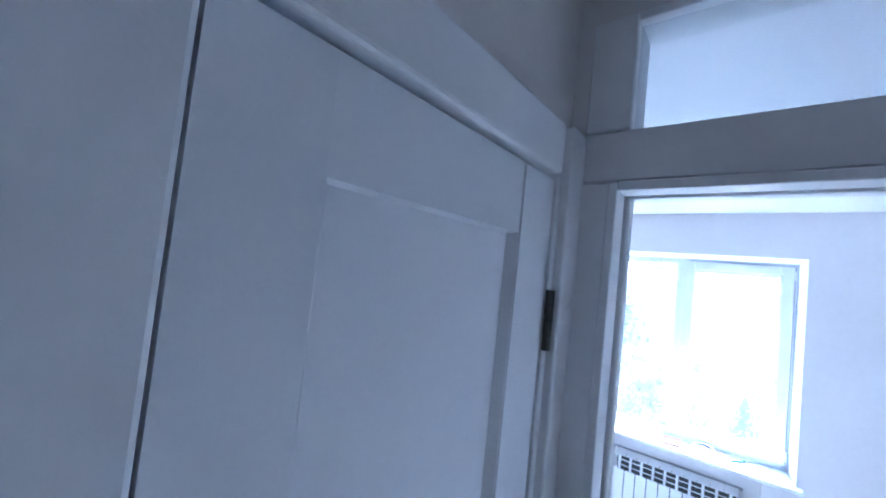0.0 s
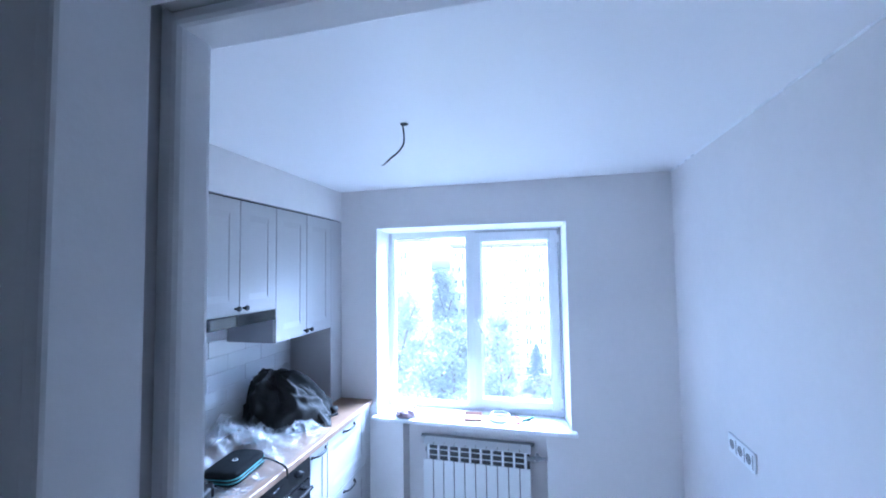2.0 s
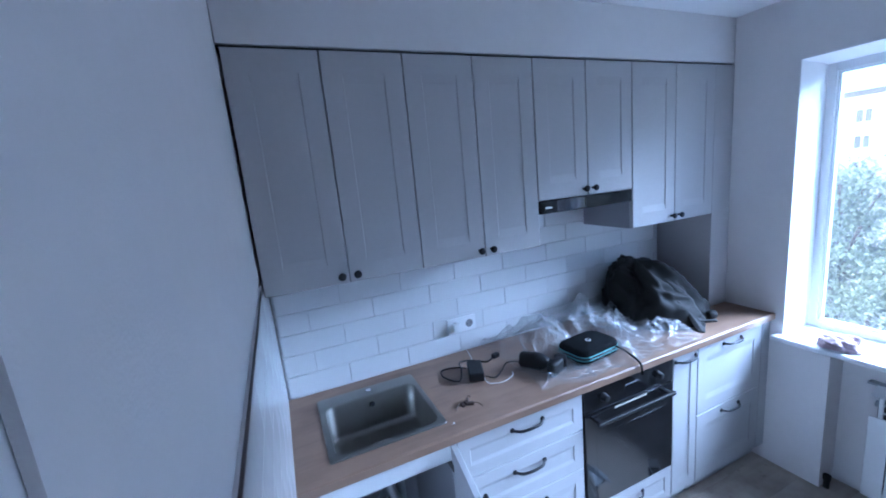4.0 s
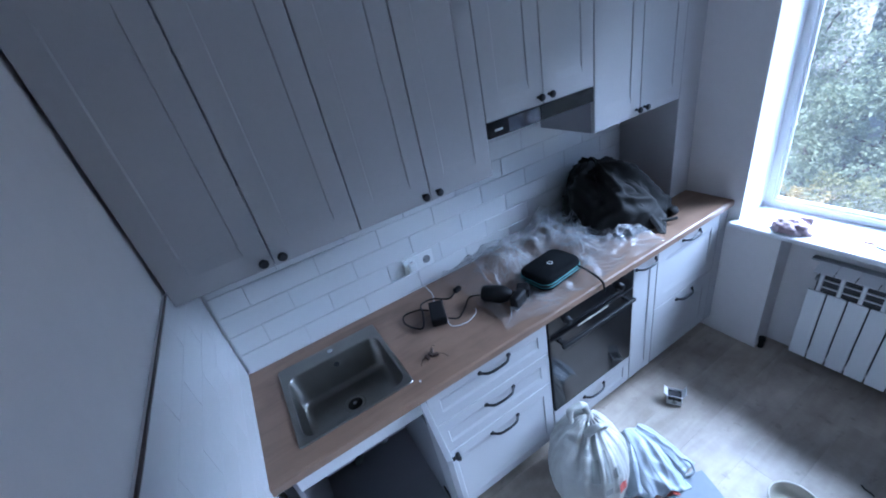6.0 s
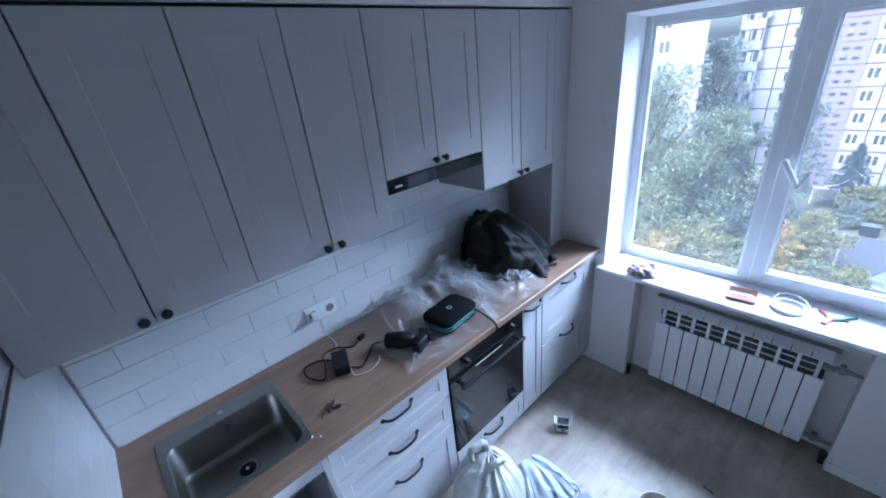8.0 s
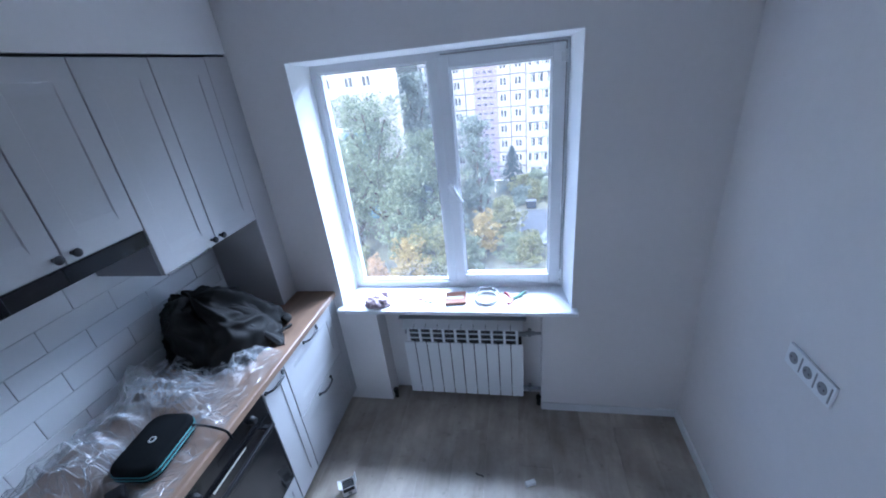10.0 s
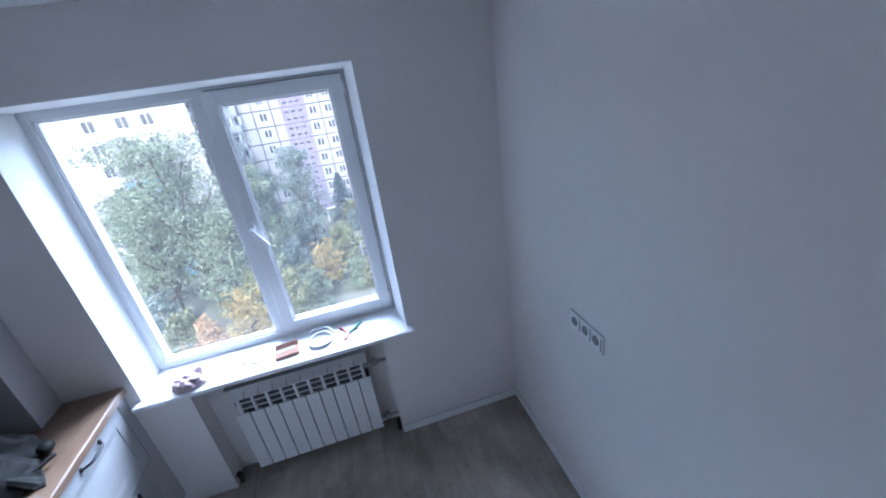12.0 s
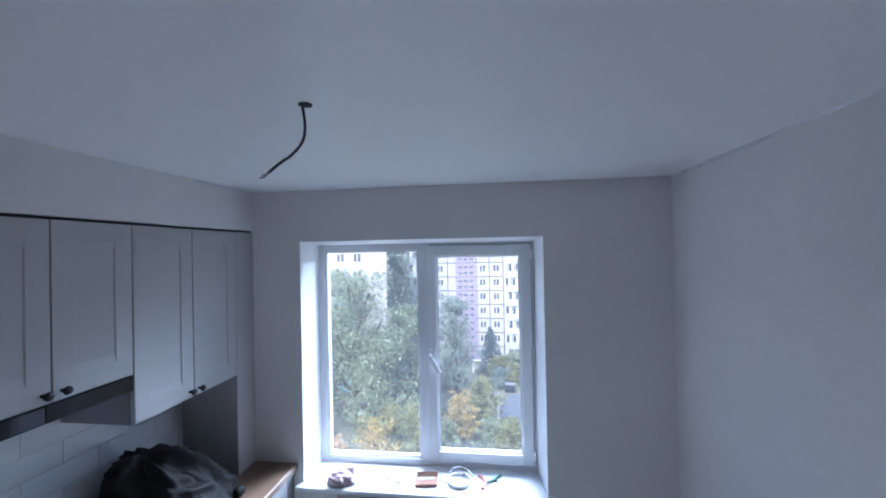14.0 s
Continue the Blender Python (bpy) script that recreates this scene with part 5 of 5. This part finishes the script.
# ---- outdoors ----
M["grass"] = material("dry_lawn", (0.15, 0.145, 0.10), 0.95, vary=0.35, scale=0.15, fine=2.5)
M["asphalt"] = material("asphalt", (0.10, 0.105, 0.115), 0.9, vary=0.15, scale=0.2, fine=8)
M["panel_white"] = material("concrete_panel", (0.30, 0.285, 0.268), 0.85, vary=0.08, scale=0.3, fine=3)
M["panel_lilac"] = material("lilac_panel", (0.19, 0.16, 0.20), 0.85, vary=0.08, scale=0.3, fine=3)
M["panel_joint"] = material("panel_joint", (0.075, 0.066, 0.07), 0.9)
M["pane_far"] = material("far_window_glass", (0.06, 0.065, 0.07), 0.2, vary=0.4, scale=0.4)
M["win_frame"] = material("far_window_frame", (0.44, 0.44, 0.44), 0.6)
M["loggia"] = material("loggia_cladding", (0.29, 0.29, 0.285), 0.7, vary=0.08, scale=0.5)
M["blue_clad"] = material("blue_cladding", (0.10, 0.22, 0.32), 0.7, vary=0.2, scale=0.6)
M["zinc"] = material("white_metal_flashing", (0.20, 0.205, 0.21), 0.5, vary=0.03)
M["bark"] = material("bark", (0.09, 0.07, 0.05), 0.95, vary=0.3, scale=3, bump=0.5, bump_scale=20)
M["paint_white"] = material("white_road_paint", (0.7, 0.7, 0.7), 0.7)
M["car_silver"] = material("silver_car_paint", (0.25, 0.26, 0.27), 0.3, metal=0.5)
M["car_paint"] = material("dark_car_paint", (0.03, 0.035, 0.045), 0.25, metal=0.4)


def leaves(name, color, spread):
    """Leaf blades that let part of the light through."""
    m = material(name, color, 0.6, vary=spread, scale=0.5, fine=6, random_tint=spread, island=True)
    n, k = m.node_tree.nodes, m.node_tree.links
    tl, mx = n.new("ShaderNodeBsdfTranslucent"), n.new("ShaderNodeMixShader")
    b = n["Principled BSDF"]
    k.new(b.inputs["Base Color"].links[0].from_socket, tl.inputs["Color"])
    mx.inputs[0].default_value = 0.45
    k.new(b.outputs[0], mx.inputs[1])
    k.new(tl.outputs[0], mx.inputs[2])
    k.new(mx.outputs[0], n["Material Output"].inputs[0])
    return m


M["leaf"] = leaves("birch_leaf", (0.24, 0.27, 0.165), 0.32)
# paler than the near leaves: the haze of distance put into the colour
M["leaf_far"] = leaves("hazed_far_poplar_leaf", (0.30, 0.33, 0.26), 0.25)
M["leaf_dark"] = leaves("poplar_leaf", (0.215, 0.25, 0.205), 0.28)
M["leaf_yellow"] = leaves("yellow_maple_leaf", (0.38, 0.29, 0.11), 0.4)
M["leaf_orange"] = leaves("orange_maple_leaf", (0.46, 0.31, 0.16), 0.35)
M["leaf_mixed"] = leaves("turning_leaf", (0.24, 0.235, 0.11), 0.4)
M["needle"] = leaves("blue_spruce_needle", (0.07, 0.10, 0.105), 0.3)

solid("outer_sill", prism([(0.66, 0.306, 0.78), (2.02, 0.306, 0.78), (2.02, 0.306, 0.79), (0.66, 0.306, 0.79)], [(0.66, 0.47, 0.715), (2.02, 0.47, 0.715), (2.02, 0.47, 0.725), (0.66, 0.47, 0.725)]), M["zinc"], "sloping metal sill outside the window", "window sill", kind="structure")
solid("ground", box(-1500, 1500, 4, 3000, GROUND - 1, GROUND), M["grass"], "autumn lawn of the courtyard", "ground", kind="structure")
solid("road", box(2.2, 30, 44, 58, GROUND - 0.4, GROUND + 0.03), M["asphalt"], "grey asphalt parking yard", "road", kind="structure")
solid("kerb", joined(*(box(2.0, 2.2, 44 + 2 * i, 45.96 + 2 * i, GROUND - 0.3, GROUND + 0.18, 0.03) for i in range(7))), M["panel_white"], "pale concrete kerb along the yard", "kerb", kind="structure")


def far_window(parent, x0, x1, z0, z1, y, lights=2, mat="win_frame"):
    w = part("window", ring(x0, x1, z0, z1, 0.07, y - 0.02, y + 0.10, 0), M[mat], parent)
    step = (x1 - x0) / lights
    for i in range(lights):
        part("pane", box(x0 + step * i + 0.11, x0 + step * (i + 1) - 0.11, y + 0.04, y + 0.06, z0 + 0.05, z1 - 0.05), M["pane_far"], w)
    return w


def tower():
    fy = 76.0
    t = thing("apartment_block", (2, fy, GROUND), "nine-storey concrete panel block with lilac stair column", "apartment building")
    part("wall", box(-15.8, 26, fy, fy + 12, GROUND, GROUND + 26.2), M["panel_white"], t)
    part("stair_wall", box(-5.9, -1.45, fy - 0.25, fy, GROUND, GROUND + 26.2), M["panel_lilac"], t, "lilac stair column")
    part("roof", box(-16.1, 26.3, fy - 0.5, fy + 12.3, GROUND + 26.2, GROUND + 26.8), M["panel_joint"], t)
    for k in range(1, 9):
        z = GROUND + 2.8 * k
        part("joint", box(-15.8, 3.7, fy - 0.03, fy, z - 0.10, z + 0.10), M["panel_joint"], t)
        part("joint", box(-5.9, -1.45, fy - 0.28, fy - 0.25, z - 0.06, z + 0.06), M["panel_joint"], t)
    for x in (-10.6, -7.5, 0.9, 3.65):
        part("joint", box(x - 0.09, x + 0.09, fy - 0.028, fy, GROUND, GROUND + 26.1), M["panel_joint"], t)
    for k in range(9):
        z = GROUND + 2.8 * k
        for xc in (-0.45, 2.25, -9.0):
            far_window(t, xc - 0.65, xc + 0.65, z + 0.95, z + 2.35, fy - 0.08)
        for zz in (0.55, 1.75):
            part("stair_window", joined(*(box(-5.3 + i * 1.15, -4.6 + i * 1.15, fy - 0.29, fy - 0.24, z + zz, z + zz + 0.38) for i in range(3))), M["pane_far"], t)
        for x0, x1, d in ((3.9, 6.8, 1.3), (6.85, 9.8, 1.1), (10.2, 13.0, 1.3), (-15.8, -12.8, 1.2)):
            lg = part("loggia", joined(box(x0, x1, fy - d, fy, z + 0.05, z + 1.15, 0.02), box(x0, x1, fy - d - 0.05, fy, z - 0.1, z + 0.05), box(x0, x0 + 0.12, fy - d, fy, z + 1.15, z + 2.7), box(x1 - 0.12, x1, fy - d, fy, z + 1.15, z + 2.7)), M["loggia"], t)
            part("glazing", box(x0 + 0.12, x1 - 0.12, fy - d + 0.06, fy - d + 0.1, z + 1.15, z + 2.5), M["pane_far"], lg)
            part("bars", joined(*(box(x0 + 0.12 + (x1 - x0 - 0.24) * i / 4 - 0.05, x0 + 0.12 + (x1 - x0 - 0.24) * i / 4 + (0.05 if (i + k) % 2 else 0.42), fy - d, fy - d + 0.06, z + 1.15, z + 2.5) for i in range(5))), M["win_frame"], lg)


def near_block():
    fy = 58.0
    t = thing("apartment_block", (-24, fy, GROUND), "pale end block with blue balconies behind the birch", "apartment building")
    plan = ((-44, fy), (-15.2, fy), (-18.2, fy + 9), (-44, fy + 9))
    part("wall", prism([(x, y, GROUND) for x, y in plan], [(x, y, GROUND + 26.2) for x, y in plan]), M["panel_white"], t)
    part("roof", prism([(x, y, GROUND + 26.2) for x, y in plan], [(x, y, GROUND + 26.8) for x, y in plan]), M["panel_joint"], t)
    for k in range(9):
        z = GROUND + 2.8 * k
        for xc in (-26.5, -22.8, -20.0):
            far_window(t, xc - 0.7, xc + 0.7, z + 0.95, z + 2.4, fy - 0.08)
        if k < 5:
            part("cladding", box(-25.2, -21.4, fy - 0.3, fy - 0.1, z + 1.1, z + 2.78), M["blue_clad"], t, "pale blue wall cladding")
            far_window(t, -24.4, -22.8, z + 1.15, z + 2.45, fy - 0.42)
            part("balcony", joined(box(-25.4, -23.9, fy - 1.2, fy, z, z + 1.1), box(-22.9, -21.4, fy - 1.2, fy, z, z + 1.1)), M["blue_clad"], t, "blue-clad balcony")


def tree(name, at, height, spread, crown_from, leaf, n, size, seed, label, limbs=9, slim=1.0):
    """A tapered trunk with limbs, and a crown of many leaf sprays in uneven clumps."""
    rnd = random.Random(seed)
    x0, y0, z0 = at
    t = thing(name, at, label, "tree")
    top = z0 + height
    lean = rnd.uniform(-0.04, 0.04) * height
    trunk = tube([(x0, y0, z0 - 0.3), (x0 + lean * 0.2, y0, z0 + height * 0.3), (x0 + lean * 0.6, y0, z0 + height * 0.6), (x0 + lean, y0, z0 + height * 0.92)], 0.1, 8, 3)
    for v in trunk.verts:
        k = 1 - 0.93 * (v.co.z - z0) / height
        cx = x0 + lean * (v.co.z - z0) / height
        v.co.x, v.co.y = cx + (v.co.x - cx) * k * height * 0.13, y0 + (v.co.y - y0) * k * height * 0.13
    ends = []
    for i in range(limbs):
        h = crown_from + (0.92 - crown_from) * (i + rnd.random() * 0.6) / limbs
        a = i * 2.4 + rnd.random()
        up = (h - crown_from) / (1 - crown_from)
        r = spread * min(1.0, 0.5 + 1.5 * up) * max(1 - up, 0.05) ** 0.55 * rnd.uniform(0.6, 1.05) * slim
        s = Vector((x0 + lean * h, y0, z0 + height * (h - 0.12 * slim)))
        e = Vector((s.x + r * math.cos(a), s.y + r * math.sin(a), z0 + height * min(h + 0.07 / slim, 0.97)))
        m = (s + e) / 2 + Vector((0, 0, -0.03 * height))
        limb = tube([s, m, e], 0.012 * height * (1.1 - h) + 0.03, 5, 3)
        merged(trunk, limb)
        ends += [e, m + (e - m) * 0.4, (s + e) / 2 + Vector((0, 0, 0.05 * height))]
    ends.append(Vector((x0 + lean, y0, z0 + height * 0.93)))
    part("trunk", trunk, M["bark"], t)
    clumps = []
    for e in ends:
        for _ in range(4):
            clumps.append((e + Vector((rnd.gauss(0, 1), rnd.gauss(0, 1), rnd.gauss(0, 0.8))) * spread * 0.2, spread * rnd.uniform(0.12, 0.30)))
    verts, faces = [], []
    for i in range(n):
        c, r = clumps[rnd.randrange(len(clumps))]
        d = Vector((rnd.gauss(0, 1), rnd.gauss(0, 1), rnd.gauss(0, 1))).normalized() * r * rnd.random() ** 0.45
        p = c + Vector((d.x, d.y, d.z * 0.8))
        if p.z > top or p.z < z0 + 0.2:
            continue
        u = Vector((rnd.gauss(0, 1), rnd.gauss(0, 1), rnd.gauss(0, 0.6))).normalized() * size * rnd.uniform(0.6, 1.3)
        w = u.cross(Vector((rnd.gauss(0, 1), rnd.gauss(0, 1), rnd.gauss(0, 1)))).normalized() * size * rnd.uniform(0.3, 0.7)
        k = len(verts)
        verts += [p - u, p - w * 0.8, p + u, p + w]
        faces.append((k, k + 1, k + 2, k + 3))
    me = bpy.data.meshes.new("crown")
    me.from_pydata([v - BASE[t] for v in verts], [], faces)
    me.materials.append(M[leaf])
    ob = new("crown", me)
    ob.parent = t
    return t


def spruce(at, height, spread, seed):
    rnd = random.Random(seed)
    x0, y0, z0 = at
    t = thing("spruce", at, "blue-grey spruce in the courtyard", "tree")
    part("trunk", cyl((x0, y0, z0 - 0.2), (x0, y0, z0 + height * 0.96), 0.16, 0.02, 8), M["bark"], t)
    verts, faces = [], []
    for i in range(26):
        h = 0.08 + 0.9 * i / 26
        for j in range(12):
            a = j * math.pi / 6 + rnd.random()
            r = spread * (1 - h) * rnd.uniform(0.75, 1.1) + 0.1
            for s in range(9):
                q = (s + 0.5) / 9 * r
                p = Vector((x0 + q * math.cos(a), y0 + q * math.sin(a), z0 + height * h - q * 0.28 + rnd.uniform(-0.08, 0.08)))
                side = Vector((-math.sin(a), math.cos(a), rnd.uniform(-0.3, 0.3))) * 0.2 * rnd.uniform(0.5, 1.2)
                out = Vector((math.cos(a), math.sin(a), -0.3)) * 0.2
                k = len(verts)
                verts += [p - out, p - side, p + out, p + side]
                faces.append((k, k + 1, k + 2, k + 3))
    me = bpy.data.meshes.new("crown")
    me.from_pydata([v - BASE[t] for v in verts], [], faces)
    me.materials.append(M["needle"])
    ob = new("crown", me)
    ob.parent = t


tower()
near_block()
tree("birch", (-15.6, 44.5, GROUND), 20.2, 7.0, 0.30, "leaf", 19000, 0.19, 1, "large green birch with forked grey trunk", 18)
tree("poplar", (-16.3, 68, GROUND), 21.8, 5.2, 0.15, "leaf_far", 8000, 0.28, 2, "tall slim poplar in front of the block", 16, 0.7)
tree("birch", (-11.2, 41.5, GROUND), 12.5, 5.0, 0.10, "leaf", 11000, 0.2, 21, "younger birch with a low wide crown", 13)
tree("birch", (-10.2, 51, GROUND), 15.0, 4.6, 0.10, "leaf", 10000, 0.22, 22, "birch standing behind the larger one", 13)
tree("birch", (-22.0, 46, GROUND), 15.0, 4.0, 0.12, "leaf", 8000, 0.2, 24, "birch at the edge of the courtyard", 12)
tree("birch", (-18.9, 43, GROUND), 15.5, 3.8, 0.30, "leaf", 7500, 0.19, 23, "birch beside the pale block", 12)
tree("poplar", (-9.0, 58, GROUND), 12.5, 3.0, 0.12, "leaf_dark", 5000, 0.25, 12, "dark green poplar behind the birch", 12, 0.8)
tree("poplar", (-3.6, 53, GROUND), 15.6, 4.0, 0.12, "leaf_dark", 9000, 0.2, 3, "slim grey-green poplar in the courtyard", 15, 0.7)
tree("maple", (-8.9, 31, GROUND), 7.2, 2.3, 0.25, "leaf_yellow", 4200, 0.15, 4, "young maple in bright yellow autumn leaf", 10)
tree("maple", (-12.5, 31, GROUND), 5.4, 1.9, 0.2, "leaf_orange", 3000, 0.15, 31, "low maple in pale orange autumn leaf", 9)
tree("maple", (-5.6, 33.5, GROUND), 7.6, 2.6, 0.25, "leaf_mixed", 4200, 0.17, 9, "young maple turning from green to yellow", 10)
tree("maple", (-2.2, 41, GROUND), 6.4, 2.0, 0.2, "leaf_yellow", 3200, 0.16, 5, "small orange-yellow maple beside the yard", 9)
tree("linden", (0.1, 45.5, GROUND), 6.3, 2.4, 0.15, "leaf_mixed", 5200, 0.17, 6, "round linden turning yellow-green", 10)
tree("linden", (1.0, 40.0, GROUND), 3.8, 2.1, 0.1, "leaf", 3600, 0.15, 16, "low green shrub tree beside the kerb", 9)
for i, (x, y, h) in enumerate(((-6.5, 47, 5.5), (-9.8, 38, 6.0), (-8.5, 52, 7.5), (-5.6, 60, 5.0), (3.1, 39.5, 4.0), (-3.6, 37.5, 4.6), (2.4, 61, 3.0), (4.6, 62.5, 3.4), (6.8, 62, 3.6), (9.0, 62, 3.6), (2.6, 66, 3.6), (5.2, 66.5, 4.2), (8.0, 65, 4.8), (11, 66, 4.2), (-15.6, 31, 3.2), (-19.5, 40, 5.0), (-16.4, 36, 4.2), (-7.4, 28.5, 3.0))):
    tree("shrub", (x, y, GROUND), h, 2.3, 0.08, ("leaf_dark", "leaf_mixed", "leaf")[i % 3], 3000, 0.2, 40 + i, "green shrub along the yard edge", 9)
spruce((0.95, 68.5, GROUND), 8.6, 3.8, 7)
gp = thing("goal_frame", (-0.9, 68, GROUND), "white steel frame gate in the courtyard", "frame")
for x in (-2.2, 0.3):
    part("post", box(x - 0.06, x + 0.06, 67.9, 68.05, GROUND, GROUND + 2.2), M["paint_white"], gp)
part("crossbar", box(-2.26, 0.36, 67.9, 68.05, GROUND + 2.2, GROUND + 2.34), M["paint_white"], gp)
ks = thing("skip_bin", (3.9, 58.7, GROUND), "dark metal refuse container at the yard edge", "container")
part("body", box(3.2, 4.7, 58.2, 59.2, GROUND + 0.15, GROUND + 1.3, 0.05), M["car_paint"], ks)
part("lid", box(3.15, 4.75, 58.15, 59.25, GROUND + 1.3, GROUND + 1.38, 0.02), M["pipe"], ks)


def car(at, turn, paint, label):
    c = thing("parked_car", at, label, "car")
    m = Matrix.Translation(at) @ Matrix.Rotation(radians(turn), 4, "Z")
    prof = [(-2.1, 0.35), (-2.15, 0.7), (-1.95, 0.9), (-1.2, 0.98), (-0.6, 1.42), (0.7, 1.45), (1.35, 1.0), (2.0, 0.9), (2.15, 0.65), (2.1, 0.35)]
    b = bmesh.new()
    sides = [[b.verts.new((x, y * (0.82 if z > 1.2 else 1), z)) for x, z in prof] for y in (-0.85, 0.85)]
    for i in range(len(prof)):
        j = (i + 1) % len(prof)
        b.faces.new((sides[0][i], sides[0][j], sides[1][j], sides[1][i]))
    b.faces.new(sides[0][::-1])
    b.faces.new(sides[1])
    bmesh.ops.recalc_face_normals(b, faces=b.faces[:])
    part("body", turned(b, m), paint, c)
    for s in (-1, 1):
        part("side_glass", turned(box(-0.9, 0.95, s * 0.8 - 0.02, s * 0.8 + 0.02, 1.02, 1.34, 0.02), m), M["pane_far"], c)
    part("windscreen", turned(prism([(1.28, -0.72, 1.04), (1.28, 0.72, 1.04), (1.31, 0.72, 1.06), (1.31, -0.72, 1.06)], [(0.76, -0.62, 1.42), (0.76, 0.62, 1.42), (0.8, 0.62, 1.44), (0.8, -0.62, 1.44)]), m), M["pane_far"], c)
    for x in (-1.3, 1.3):
        for s in (-1, 1):
            wh = part("wheel", turned(lathe([(0.2, -0.1), (0.31, -0.09), (0.31, 0.09), (0.2, 0.1)], (x, s * 0.78, 0.31), 18, "y"), m), M["gasket"], c)
            part("rim", turned(lathe([(0.19, -0.02), (0.19, 0.02)], (x, s * 0.88, 0.31), 14, "y"), m), M["pipe"], wh)


car((5.9, 45.8, GROUND + 0.03), 62, M["car_silver"], "pale parked car at the yard edge")
car((6.6, 42.0, GROUND), 70, M["car_paint"], "dark parked car under the trees")

# ---- pieces last: backsplash tiles, partition tiles, floor planks ----
TH, TL, G = 0.0965, 0.289, 0.002


def tile_mesh(name, w, h, t, mat, axis="x"):
    b = box(0, t, 0, w, 0, h, 0.0018)
    if axis == "y":
        turned(b, Matrix.Rotation(radians(90), 4, "Z") @ Matrix.Scale(1, 4))
    return mesh_of(name, b, mat)


cache = {}
for r in range(8):
    z0 = CT + 0.004 + r * TH
    z1 = min(z0 + TH - G, 1.668)
    if z1 - z0 < 0.02:
        continue
    y = -2.496 + (0.132 if r % 2 else -0.0125) - TL
    while y < -0.165:
        a, e = max(y, -2.494), min(y + TL - G, -0.166)
        if e - a > 0.008:
            key = (round(e - a, 3), round(z1 - z0, 3))
            if key not in cache:
                cache[key] = tile_mesh("tile", key[0], key[1], 0.009, M["tile"])
            piece("tile", cache[key], wall_left, (0.0005, a, z0))
        y += TL

part("trim_bed", box(0.352, 1.583, -L + 0.0005, -L + 0.0052, 1.5165, 1.522), M["wall"], wall_door)
part("tile_trim", box(0.352, 1.583, -L + 0.0055, -L + 0.0103, 1.516, 1.5225, 0.0008), M["copper_trim"], wall_door, "dark bronze tile edge trim")
cache2 = {}
for r in range(16):
    z0 = 1.514 - (r + 1) * TH
    z1 = z0 + TH - 0.001
    x = 0.77 - 5 * TL + (TL / 2 if r % 2 else 0.0)
    if z0 < 0.0:
        continue
    while x < 1.584:
        a, e = max(x, 0.012 if z1 > CT else 0.60), min(x + TL - 0.001, 1.583)
        if e - a > 0.008:
            key = (round(e - a, 3), round(z1 - z0, 3))
            if key not in cache2:
                cache2[key] = mesh_of("tile", box(0, key[0], 0, 0.009, 0, key[1], 0.0005), M["tile"])
            piece("tile", cache2[key], wall_door, (a, -L + 0.0005, z0))
        x += TL

PW, PLN = 0.192, 1.28
planks = {}
i = 0
x = 0.0
while x < W + 0.05:
    y = -5.2 + (i * 0.53) % PLN - PLN
    w = min(PW, W + 0.05 - x)
    while y < 0.14:
        a, e = max(y, -5.2), min(y + PLN, 0.14)
        if e - a > 0.02 and w > 0.01:
            key = (round(w, 3), round(e - a, 3))
            if key not in planks:
                planks[key] = mesh_of("plank", box(0.0002, key[0] - 0.0002, 0.0002, key[1] - 0.0002, -0.0118, 0, 0.0003), M["floor"])
            piece("plank", planks[key], floor, (x, a, 0))
        y += PLN
    x += PW
    i += 1
